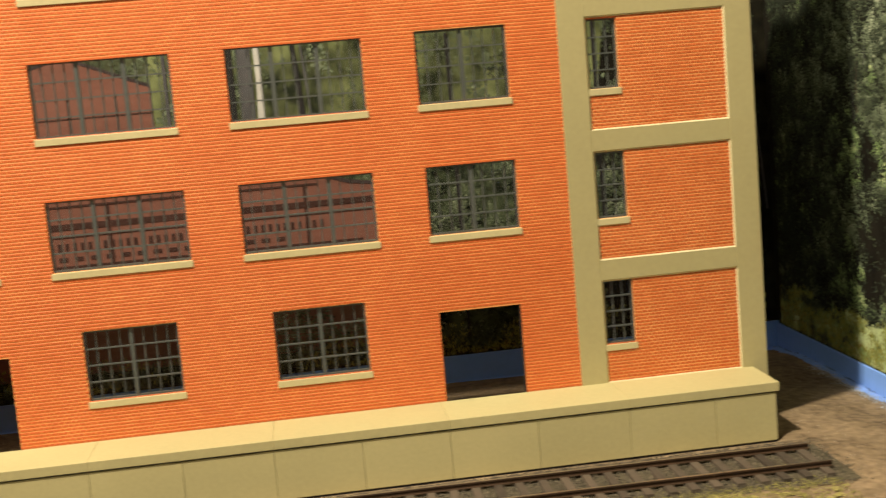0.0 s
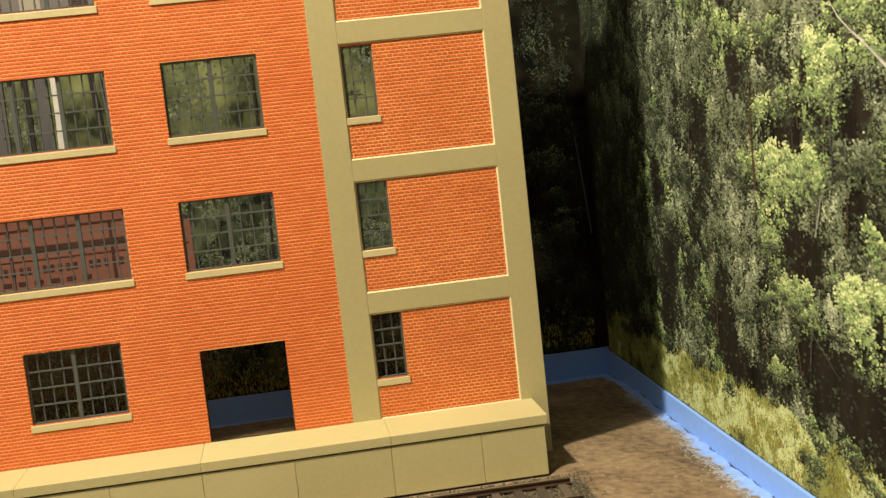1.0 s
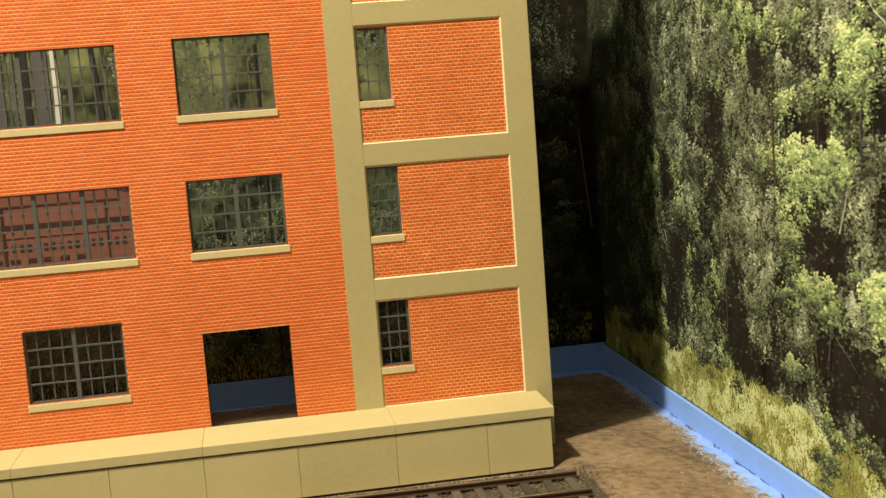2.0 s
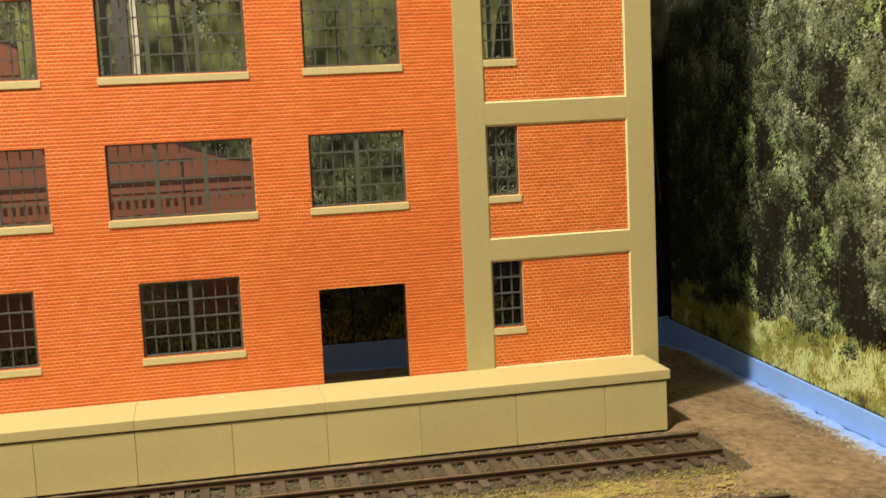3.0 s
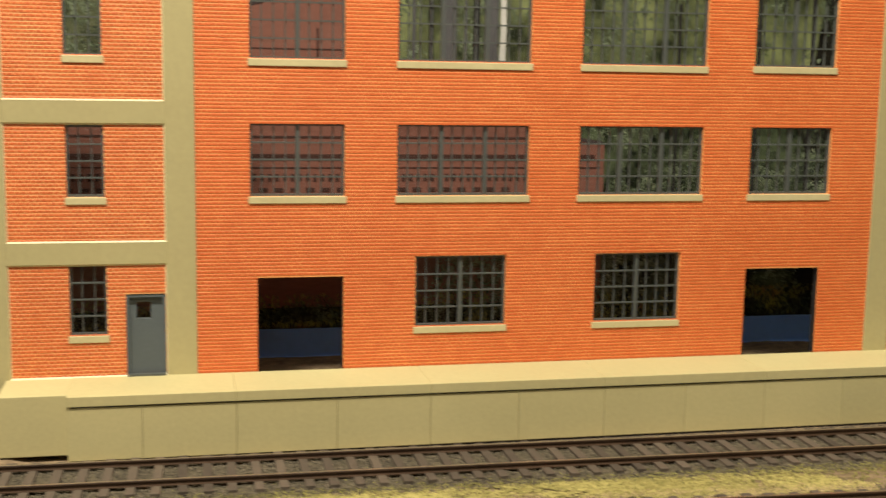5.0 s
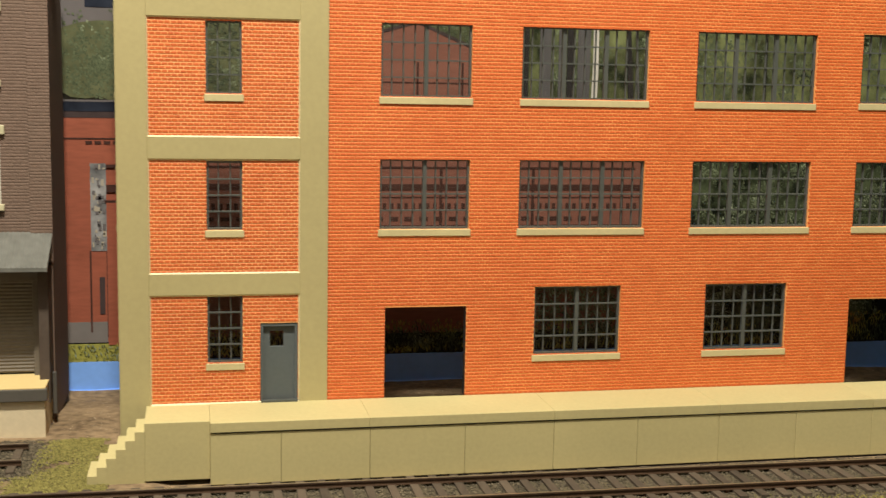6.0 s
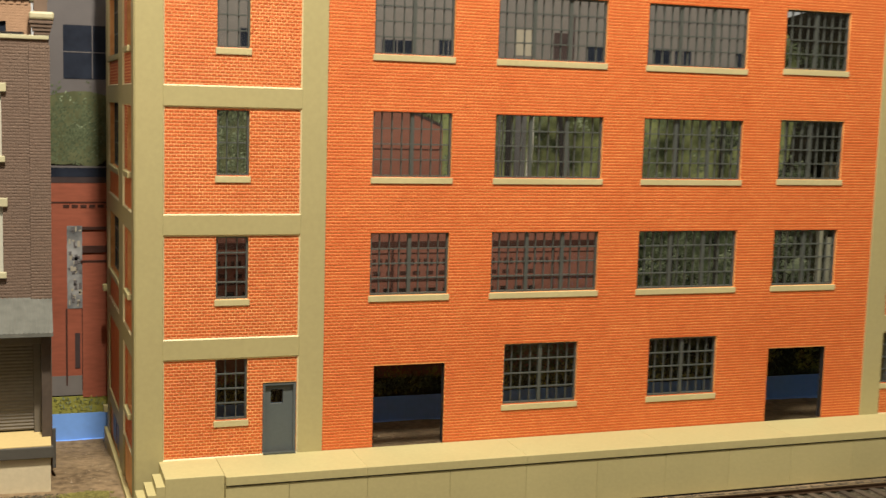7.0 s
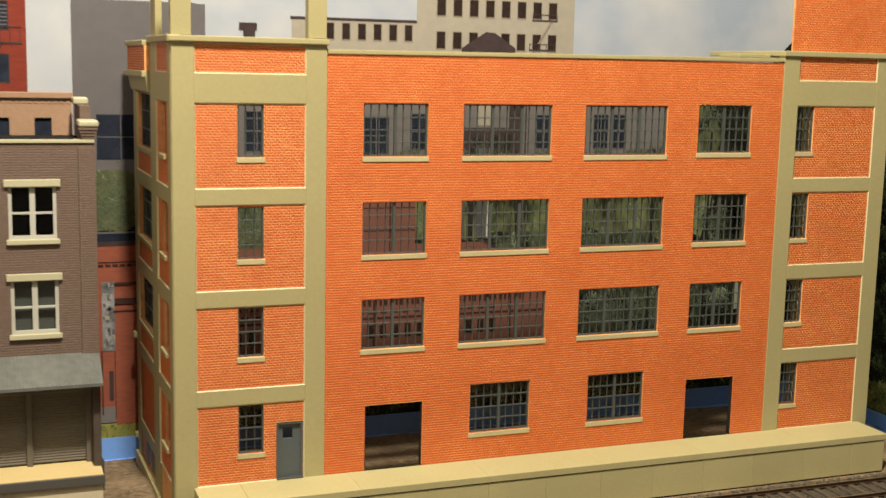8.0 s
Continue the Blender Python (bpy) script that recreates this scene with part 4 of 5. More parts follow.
def tower(x0, x1, windows, rise, door=None):
    """A projecting corner bay: pilasters, bands, recessed brick panels, narrow windows."""
    p0, p1 = x0 + 8.5, x1 - 8.3

    def up(z):
        return z + rise * max(0.0, z - 60)

    holes = [(a, b, up(SILLS[f]), up(HEADS[f] - 0.9)) for f, (a, b) in enumerate(windows)]
    solid_holes = holes + ([door] if door else [])
    part("tower_wall", Solid().pierced(p0, p1, -2.0, 192.8, 0.0, 3.2, solid_holes), MORTAR_PALE, factory)
    for z0, z1 in [(up(p), up(q)) for p, q in LEVELS] + [(up(180.2), up(191.4))]:
        local = [h for h in solid_holes if h[2] < z1 and h[3] > z0]
        keep = (lambda x, z: not (106.0 < x < 129.0 and z < 40)) if door is None and z0 < 20 else None
        part("panel_rim", rim(p0, p1, z0, z1), EDGE_LIGHT, factory, "bevelled panel edge with its highlight painted in cream")
        part("panel_brickwork", coursed(p0, p1, z0, z1, 0.0, local, joint=0.18, bed=0.26, proud=0.09, keep=keep, seed=int(x0 + z0), ragged=0.5), PANEL_BRICK, factory, "orange brick panel with pale joints", kind="stuff")
    for a, b in ((x0, p0), (p1, x1)):
        part("pilaster", box(a, b, -0.5, 6.0, -2.0, 192.6), BEIGE, factory, "beige painted pilaster", bevel=0.15)
    for z0, z1 in ((49.7, 56.0), (89.5, 95.8), (129.8, 136.0), (169.1, 180.2)):
        part("band", box(p0 - 0.02, p1 + 0.02, -0.47, 1.0, up(z0), up(z1)), BEIGE, factory, "beige floor band", bevel=0.12)
    for a, b, z0, z1 in holes:
        window(factory, a, b, z0, z1, 0.8, 1, columns=3)


tower(-191.5, -131.2, [(-166.5, -156.2)] * 4, 0.0, (-151.1, -140.0, 17.0, 41.0))
tower(82.7, 143.2, [(91.4, 101.0)] * 4, 0.012)
door = part("door", Solid().pierced(-151.0, -140.1, 17.1, 40.9, 1.2, 2.4, [(-148.2, -144.2, 33.6, 38.4)]).box(-151.0, -150.2, 0.2, 1.2, 17.1, 40.9).box(-140.9, -140.1, 0.2, 1.2, 17.1, 40.9).box(-150.2, -140.9, 0.2, 1.2, 40.0, 40.9), DOOR_GREY, factory, "blue-grey door with a small square light")
light = part("door_light", Solid().add([(-148.2, 1.9, 33.6), (-144.2, 1.9, 33.6), (-144.2, 1.9, 38.4), (-148.2, 1.9, 38.4)], [(0, 1, 2, 3)]), GLASS, door)
light.visible_shadow = False
part("threshold", box(-151.0, -140.1, -1.2, 0.3, 17.1, 17.7), SASH, door)

# copings of the two corner bays and what stands above them
part("coping", box(-192.6, -130.4, -1.8, 5.0, 192.0, 194.2), BEIGE, factory, "beige coping", bevel=0.3)
part("coping", box(81.9, 144.4, -1.6, 60.0, 192.6, 195.0), BEIGE, factory, "beige coping", bevel=0.3)
part("coping", box(64.0, 81.0, 8.0, 24.0, 191.6, 193.4), BEIGE, factory, "beige coping", bevel=0.3)
for a, b in ((-191.5, -183.9), (-138.7, -131.3)):
    part("penthouse_post", box(a, b, 0.0, 5.0, 194.4, 236.0), BEIGE, factory, "beige corner post of the open top storey", bevel=0.15)
part("penthouse_post", box(-192.3, -189.6, 36.6, 51.0, 194.4, 236.0), BEIGE, factory, bevel=0.15)
part("penthouse_beam", box(-192.0, -131.0, -0.4, 5.4, 236.0, 246.0), BEIGE, factory, bevel=0.15)
part("penthouse_wall", box(87.6, 143.2, 1.0, 2.2, 195.0, 246.0), MORTAR, factory)
part("penthouse_brickwork", coursed(87.6, 143.2, 195.2, 245.8, 1.0, [], joint=0.20, bed=0.30, seed=77), BRICK, factory, "orange brick courses", kind="stuff")
part("side_wall", box(140.0, 143.1, 6.0, 60.0, -2.0, 191.8), BEIGE, factory)
# unseen deck, added to keep the lower backdrop behind the windows in shade
part("roof", box(-187.0, 139.9, 3.3, 30.0, 184.0, 186.0), DOCK_EDGE, factory, "added unseen dark deck shading the lower backdrop")

# the street side of the factory, running back to the boards
SIDE = Matrix.Translation(Vector((-191.5, 0.6, 0)) * MM) @ Matrix.Rotation(radians(91.1), 4, "Z") @ Matrix.Diagonal((1, -1, 1, 1))
NARROW, WIDE = (14.8, 26.4), (53.0, 91.0)


def side_part(name, s, mat, label="", bevel=0.0, kind=""):
    ob = part(name, s, mat, factory, label, bevel, kind)
    ob.matrix_basis = SIDE
    return ob


def side_window(x0, x1, z0, z1, columns, rows):
    """A recessed steel sash on the street side, with an added black card to keep it dark."""
    w = 0.6
    px, pz = (x1 - x0) / columns, (z1 - z0) / rows
    lights = [(x0 + px * c + (w if c == 0 else 0.2), x0 + px * (c + 1) - (w if c == columns - 1 else 0.2), z0 + pz * r + (w if r == 0 else 0.2), z0 + pz * (r + 1) - (w if r == rows - 1 else 0.2))
              for c in range(columns) for r in range(rows)]
    side_part("window_frame", Solid().pierced(x0, x1, z0, z1, 1.9, 2.6, lights), SASH, "grey steel sash")
    side_part("blind", box(x0 - 0.4, x1 + 0.4, 2.9, 3.3, z0, z1), BLACK, "added black card darkening the window")


side_holes = [(*NARROW, SILLS[f], HEADS[f] - 0.9) for f in range(4)] + [(*WIDE, SILLS[f] - 1.4, HEADS[f] + 1.0) for f in (1, 2, 3)]
side_part("side_wall", Solid().pierced(0.0, 102.0, -2.0, 191.7, 0.4, 2.8, side_holes), MORTAR_PALE)
for p, q in ((0.0, 7.0), (36.0, 51.0), (93.0, 102.0)):
    side_part("pilaster", box(p, q, -0.3, 0.4, -2.0, 192.0), BEIGE, "beige painted pilaster", 0.15)
for p, q in ((7.0, 36.0), (51.0, 93.0)):
    for z0, z1 in ((49.7, 56.0), (89.5, 95.8), (129.8, 136.0), (169.1 if p < 40 else 171.0, 180.2)):
        side_part("band", box(p - 0.02, q + 0.02, -0.27, 0.4, z0, z1), BEIGE, "beige floor band", 0.12)
for f, (z0, z1) in enumerate(LEVELS):
    hole = (*NARROW, SILLS[f], HEADS[f] - 0.9)
    side_part("panel_brickwork", coursed(7.0, 36.0, z0, z1, 0.4, [hole], seed=20 + f), BRICK, "orange brick panel", kind="stuff")
    side_part("panel_rim", rim(7.0, 36.0, z0, z1, 0.5, -0.3, 0.4), EDGE_LIGHT, "bevelled panel edge with its highlight painted in cream")
    side_part("window_sill", box(NARROW[0] - 1.6, NARROW[1] + 1.6, -1.0, 0.6, SILLS[f] - 1.9, SILLS[f] + 0.1), BEIGE, "beige sill", 0.3)
    side_window(*hole, 2, 4)
    if f:
        low = SILLS[f] - 1.4
        side_part("panel_brickwork", coursed(51.0, 93.0, z0, low - 2.0, 0.4, [], seed=40 + f), BRICK, "orange brick panel", kind="stuff")
        side_part("panel_rim", rim(51.0, 93.0, z0, HEADS[f] + 1.2, 0.5, -0.3, 0.4), EDGE_LIGHT, "bevelled panel edge with its highlight painted in cream")
        side_part("window_sill", box(51.2, 92.8, -0.5, 0.6, low - 2.0, low), BEIGE, "beige sill", 0.25)
        side_window(*WIDE, low, HEADS[f] + 1.0, 4, 3)
side_part("panel_brickwork", coursed(51.0, 93.0, 20.0, 49.8, 0.4, [], seed=45), BRICK, "orange brick panel", kind="stuff")
side_part("band", box(50.98, 93.02, -0.27, 0.4, 14.6, 20.0), BEIGE, "beige floor band", 0.12)
for p, q in ((54.0, 66.0), (69.0, 81.0)):
    side_part("cellar_opening", box(p, q, 0.2, 0.5, 3.4, 13.0), DOCK_EDGE, "dark cellar window", 0.1)
for z in (8.0, 56.4):
    side_part("band_end", box(100.6, 104.0, -1.8, 0.6, z, z + 2.6), BEIGE, "beige band end", 0.3)
side_part("panel_brickwork", coursed(7.0, 36.0, 180.2, 191.4, 0.4, [], seed=51), BRICK, "orange brick panel", kind="stuff")
side_part("panel_rim", rim(7.0, 36.0, 180.2, 191.6, 0.5, -0.3, 0.4), EDGE_LIGHT, "bevelled panel edge with its highlight painted in cream")
side_part("parapet", box(51.0, 103.0, -2.4, 0.4, 180.2, 190.6), MORTAR_PALE)
side_part("panel_brickwork", coursed(51.0, 103.0, 180.2, 190.6, -2.4, [], seed=52), BRICK, "orange brick panel", kind="stuff")
side_part("frieze", Solid().sweep([(0.4, 170.6), (0.4, 177.6), (-2.2, 177.6), (-1.2, 171.6)], 51.0, 103.4), BEIGE, "beige frieze under the cornice")
side_part("cornice", box(51.0, 104.6, -3.6, 0.4, 177.6, 180.2), BEIGE, "beige cornice", 0.3)
side_part("coping", box(-1.5, 51.0, -1.6, 3.4, 191.8, 194.4), BEIGE, "beige coping", 0.3)
side_part("coping", box(51.0, 104.6, -3.4, 3.4, 190.6, 192.8), BEIGE, "beige coping", 0.3)
side_part("foundation", box(0.0, 104.0, -1.4, 0.4, -5.0, 1.6), BEIGE_WORN, "beige foundation strip", 0.2)

# ------------------------------------------------------------------ loading platform
platform = thing("loading_platform", "long beige concrete loading platform with steps along the factory", "platform")
joints = [-166.2, -146.4, -121.0, -93.0, -66.0, -39.8, -13.6, 12.0, 37.8, 64.0, 91.8, 118.3, 137.3]
for a, b in zip(joints, joints[1:]):
    part("wall_panel", box(a + 0.05, b - 0.05, -21.3, -17.0, -0.9, 13.8), BEIGE_WORN, platform, bevel=0.1)
# black strip standing in for the shadow along the platform's foot
part("plinth", box(-166.0, 137.0, -21.1, -16.0, -2.8, -0.9), BLACK, platform, "black strip drawn as the shadow gap")
top_joints = [-166.2, -121.2, -66.0, -13.6, 37.8, 92.0, 138.3]
for a, b in zip(top_joints, top_joints[1:]):
    part("top_slab", box(a + 0.02, b - 0.02, -21.7, -0.1, 14.3, 17.1), BEIGE_WORN, platform, "overhanging beige slab", bevel=0.12)
# dark strip in place of the shadow below the slab's lip
part("slab_bed", box(-165.0, 136.5, -20.6, -0.2, 13.7, 14.4), DOCK_EDGE, platform, "dark strip drawn as the slab's shadow line")
part("end_wall", box(134.2, 137.6, -17.0, -0.2, 0.5, 13.5), BEIGE_WORN, platform, bevel=0.1)
part("landing", box(-184.2, -166.2, -19.0, -0.1, 0.2, 17.0), BEIGE_WORN, platform, "beige landing", bevel=0.15)
for k in range(6):
    top = 17.0 - 2.43 * (k + 1)
    part("step", box(-184.2 - 2.6 * (k + 1), -184.2 - 2.6 * k, -19.0, -5.0, -2.0, top), BEIGE_WORN, platform, "beige step", bevel=0.04)

# ------------------------------------------------------------------ railway tracks
TIE_MESH = box(-1.2, 1.2, -14.6, 14.6, -0.9, 0.55).mesh("tie", 0.12)
TIE_MESH.materials.append(TIE)


def track(x0, x1, y, label, turn=0.0):
    """Flat-bottomed rails on ties; the thing's origin is its right-hand end."""
    t = thing("railway_track", label, "track", (x1, y, 0.4), "model railway tracks")
    t.rotation_euler = (0, 0, radians(turn))
    n = x0 - x1
    for side_of in (-8.25, 8.25):
        c = side_of
        shape = [(c - 0.9, 0.55), (c + 0.9, 0.55), (c + 0.9, 0.7), (c + 0.28, 0.85), (c + 0.28, 1.5), (c + 0.46, 1.66), (c + 0.46, 2.02), (c + 0.38, 2.12), (c - 0.38, 2.12), (c - 0.46, 2.02), (c - 0.46, 1.66), (c - 0.28, 1.5), (c - 0.28, 0.85), (c - 0.9, 0.7)]
        rail = part("rail", Solid().sweep(shape, n, 0.0), RAIL, t, "rusty brown rail")
        part("rail_head", Solid().sweep([(c - 0.34, 2.12), (c + 0.34, 2.12), (c + 0.34, 2.17), (c - 0.34, 2.17)], n, 0.0), RAIL_TOP, rail)
    k = 0
    rng = random.Random(int(y))
    while -2.5 - 6.35 * k > n:
        ob = part("tie", TIE_MESH, TIE, t)
        ob.location = Vector((-2.5 - 6.35 * k + rng.uniform(-0.2, 0.2), rng.uniform(-0.4, 0.4), 0.1)) * MM
        ob.rotation_euler = (0, 0, rng.uniform(-0.015, 0.015))
        k += 1
    return t


TRACKS = [(-420.0, 139.6, -45.8), (-420.0, 138.0, -101.3), (-420.0, -219.5, 7.6)]
TURNS = [-0.9, -2.9, 0.0]


def centre(i, x):
    """Where a track's centre line lies at x."""
    return TRACKS[i][2] + (x - TRACKS[i][1]) * math.tan(radians(TURNS[i]))


track(*TRACKS[0], "rusty model track on dark ties beside the platform", TURNS[0])
track(*TRACKS[1], "rusty model track in yellow-green turf", TURNS[1])
track(*TRACKS[2], "short dead-end model track before the brown house")

# ------------------------------------------------------------------ brown house
DARK_TIMBER = material("dark_timber", (0.070, 0.053, 0.042), 0.7, 0.25, 500, 40, 0.2)
house = thing("brown_house", "dull brown brick model warehouse with cream windows and metal awning", "building", (0, 0, 0))
HX, HY = -215.4, 53.0
house_windows = [(x0, x0 + 18.8, z0, z1) for x0 in (-249.6, -298.0, -340.0) for z0, z1 in ((110.8, 132.6), (71.2, 93.8))]
part("front_wall", Solid().pierced(-420.0, HX, -2.0, 151.0, HY, HY + 3.0, house_windows + [(-300.0, -219.0, -2.0, 52.0)]), BROWN_MORTAR, house)
part("brickwork", coursed(-300.0, HX, 52.0, 150.6, HY, house_windows, seed=91), BROWN, house, "dull brown brick courses", kind="stuff")
part("side_wall", box(HX - 3.0, HX, HY + 3.0, 96.0, -2.0, 151.0), BROWN_MORTAR, house)
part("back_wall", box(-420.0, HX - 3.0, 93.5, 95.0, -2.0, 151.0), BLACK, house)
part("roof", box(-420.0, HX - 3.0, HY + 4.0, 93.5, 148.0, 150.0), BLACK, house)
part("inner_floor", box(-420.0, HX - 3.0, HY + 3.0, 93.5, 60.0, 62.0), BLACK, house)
for x0, x1, z0, z1 in house_windows:
    y = HY + 0.6
    mid, half = (x0 + x1) / 2, (z0 + z1) / 2
    frame_holes = [(x0 + 1.4, mid - 1.1, z0 + 1.6, half - 0.4), (mid + 1.1, x1 - 1.4, z0 + 1.6, half - 0.4), (x0 + 1.4, mid - 1.1, half + 0.4, z1 - 0.4), (mid + 1.1, x1 - 1.4, half + 0.4, z1 - 0.4)]
    w = part("window", Solid().pierced(x0, x1, z0, z1, y, y + 1.4, frame_holes), WHITE, house, "paired white sash window")
    part("lintel", box(x0 - 1.6, x1 + 1.6, HY - 1.2, HY + 0.3, z1, z1 + 3.0), CREAM, w, "cream lintel", 0.25)
    part("window_sill", box(x0 - 1.0, x1 + 1.0, HY - 1.4, HY + 0.5, z0 - 1.9, z0 + 0.2), CREAM, w, "cream sill", 0.25)
    if z0 < 90:
        part("blind", box(x0 + 0.6, x1 - 0.6, y + 2.6, y + 3.0, z0 + 0.6, z1 - 0.6), SASH, w, "dull grey window blind")
    for hx0, hx1, hz0, hz1 in frame_holes:
        ob = part("pane", Solid().add([(hx0, y + 0.8, hz0), (hx1, y + 0.8, hz0), (hx1, y + 0.8, hz1), (hx0, y + 0.8, hz1)], [(0, 1, 2, 3)]), GLASS, w)
        ob.visible_shadow = False
part("ledge", box(-420.0, HX, HY - 0.8, HY + 4.0, 150.4, 151.8), CREAM, house, "pale ledge along the roof edge", 0.2)
part("party_wall", box(HX - 4.6, HX - 0.2, HY + 4.2, HY + 12.0, 151.0, 157.0), BROWN_MORTAR, house, "stepped brown party wall")
part("party_wall", box(HX - 4.6, HX - 0.2, HY + 12.0, 96.0, 151.0, 165.0), BROWN_MORTAR, house, "stepped brown party wall")
part("corner_pier", box(HX - 6.6, HX + 0.3, HY - 0.7, HY - 0.02, 52.2, 148.6), BROWN_MORTAR, house, "shallow brown brick corner pier", 0.1)
part("pier_brickwork", coursed(HX - 6.6, HX + 0.3, 52.4, 148.4, HY - 0.7, [], seed=92), BROWN, house, "dull brown brick courses", kind="stuff")
for k in range(4):
    part("corbel", box(HX - 4.8 - 0.5 * k, HX + 0.3 + 0.35 * k, HY - 0.9 - 0.35 * k, HY + 4.0, 151.9 + 1.25 * k, 152.95 + 1.25 * k), BROWN_MORTAR, house, "stepped brown corbel course", 0.12)
part("roof_flashing", box(-420.0, HX - 8.0, HY + 1.2, HY + 2.4, 151.8, 152.8), BLACK, house, "thin black flashing", 0.1)
part("wall_cap", box(HX - 6.2, HX + 1.8, HY - 2.4, HY + 12.0, 157.0, 159.6), CREAM, house, "cream stone cap", 0.7)
part("wall_cap", box(HX - 6.0, HX + 0.4, HY + 29.0, HY + 40.0, 165.0, 168.0), CREAM, house, "cream stone cap", 0.7)
annexe = thing("tan_house", "tan brick low-relief model house front with small dark windows", "building")
TY = 98.0
tan_windows = [(-236.8, -229.6, 149.6, 158.7), (-254.6, -247.2, 149.6, 158.7), (-272.0, -264.0, 149.6, 158.7)]
part("front_wall", Solid().pierced(-420.0, -220.8, -2.0, 168.0, TY, TY + 3.0, tan_windows), TAN, annexe, "tan brick front")
part("brickwork", coursed(-300.0, -220.8, 148.0, 165.4, TY, tan_windows, proud=0.035, seed=95), TAN, annexe, kind="stuff")
for x0, x1, z0, z1 in tan_windows:
    part("window", box(x0, x1, TY + 1.2, TY + 2.0, z0, z1), PRINT_NAVY, annexe, "small dark attic window")
for k in range(30):
    part("dentil", box(-223.2 - 2.7 * k, -221.6 - 2.7 * k, TY - 0.3, TY, 164.8, 166.6), TAN, annexe)
part("cornice", box(-420.0, -220.4, TY - 1.4, TY + 3.4, 167.0, 169.6), TAN, annexe, bevel=0.3)

# awning, shutters and posts of the loading bay
awning = Solid()
steps = 150
for k in range(steps):
    x0, x1 = -330.0 + 114.8 * k / steps, -330.0 + 114.8 * (k + 1) / steps
    u0, u1 = (0.0, 0.25) if k % 2 else (0.25, 0.0)
    awning.add([(x0, 35.4, 53.0 + u0), (x1, 35.4, 53.0 + u1), (x1, HY, 62.2 + u1), (x0, HY, 62.2 + u0), (x0, 35.4, 51.8), (x1, 35.4, 51.8), (x1, HY, 61.2), (x0, HY, 61.2)],
               [(0, 1, 2, 3), (7, 6, 5, 4), (4, 5, 1, 0), (1, 5, 6, 2), (3, 7, 4, 0)])
awning.weld = True
part("awning", awning, AWNING, house, "grey-green corrugated metal awning")
part("bay_header", box(-330.0, -217.0, 48.0, 51.5, 47.0, 52.6), SHUTTER, house, "dark brown timber header", 0.2)
for x0, x1 in ((-242.8, -221.6), (-268.0, -245.4), (-294.0, -270.6)):
    s = Solid()
    for k in range(26):
        z = 16.4 + 1.18 * k
        s.add([(x0, 50.4, z), (x1, 50.4, z), (x1, 50.12, z + 0.6), (x0, 50.12, z + 0.6), (x1, 50.4, z + 1.18), (x0, 50.4, z + 1.18)], [(0, 1, 2, 3), (3, 2, 4, 5)])
    s.weld = True
    part("roller_shutter", s, SHUTTER, house, "dark brown slatted shutter")
for x in (-245.3, -270.5, -221.5):
    part("bay_post", box(x, x + 2.5, 48.6, 51.6, 15.6, 47.0), SHUTTER, house, "dark timber post", 0.2)
part("bay_side", box(-219.0, HX - 0.4, 42.0, HY, 8.0, 52.0), DARK_TIMBER, house, "dark timber bay side", 0.2)
part("downpipe", box(HX - 0.2, HX + 1.0, 47.0, 48.4, 3.0, 17.0), DOCK_EDGE, house, "grey corner guard", 0.2)

dock = thing("loading_dock", "concrete loading dock with yellow top and dark edge", "dock")
part("dock_top", box(-330.0, -216.2, 31.4, 51.5, 14.9, 15.8), DOCK_TOP, dock, "pale yellow deck", 0.15)
part("edge_beam", box(-330.0, -215.6, 30.4, 33.0, 11.6, 15.4), DOCK_EDGE, dock, "dark grey edge beam", 0.2)
part("dock_wall", box(-330.0, -216.4, 31.8, 51.5, -1.0, 14.9), CONCRETE, dock, "stained concrete wall", 0.15)

# ------------------------------------------------------------------ loose scenery
def scatter(name, label, mat, count, place, seed, flat=0.7, category="scenery"):
    """Small irregular crumbs, each an island of its own."""
    rng = random.Random(seed)
    s = Solid()
    made = 0
    while made < count:
        spot = place(rng)
        if spot is None:
            continue
        x, y, z, r = spot
        t = rng.uniform(0, 6.28)
        ring = [(x + r * rng.uniform(0.6, 1.2) * math.cos(t + 1.571 * k), y + r * rng.uniform(0.6, 1.2) * math.sin(t + 1.571 * k), z - r * 0.2) for k in range(4)]
        top = (x + rng.uniform(-0.3, 0.3) * r, y + rng.uniform(-0.3, 0.3) * r, z + r * flat * rng.uniform(0.6, 1.3))
        s.add(ring + [top], [(0, 1, 4), (1, 2, 4), (2, 3, 4), (3, 0, 4)])
        made += 1
    ob = new(name, s.mesh(name))
    ob.data.materials.append(mat)
    return tagged(ob, label, category, kind="stuff")


def on_ballast(rng):
    i = 0 if rng.random() < 0.5 else (1 if rng.random() < 0.65 else 2)
    x0, x1, _ = TRACKS[i]
    x = rng.uniform(max(x0, -300.0), x1 + 9 * rng.random() ** 2)
    dy = rng.uniform(-20, 20)
    y = centre(i, x) + dy
    if i == 0 and y > -26.5:
        return None
    return x, y, (0.25 if 10.5 < abs(dy) < 16 else 0.0 if abs(dy) >= 16 else 0.3) + rng.uniform(-0.25, 0.2), rng.uniform(0.2, 0.48)


def turf_band(x, y, inside=0.0):
    """Patches of turf below the first track, thinning out beyond the second."""
    n = noise.noise((x * 0.03, y * 0.07, 4)) + 0.5 * noise.noise((x * 0.12, y * 0.2, 6)) + 0.3 * noise.noise((x * 0.4, y * 0.4, 2)) - inside
    if y > centre(1, x) + 11:
        return y < centre(0, x) - 18.5 and n > -0.30 + abs(y - centre(0, x) + 27.5) * 0.045
    return n > 0.2


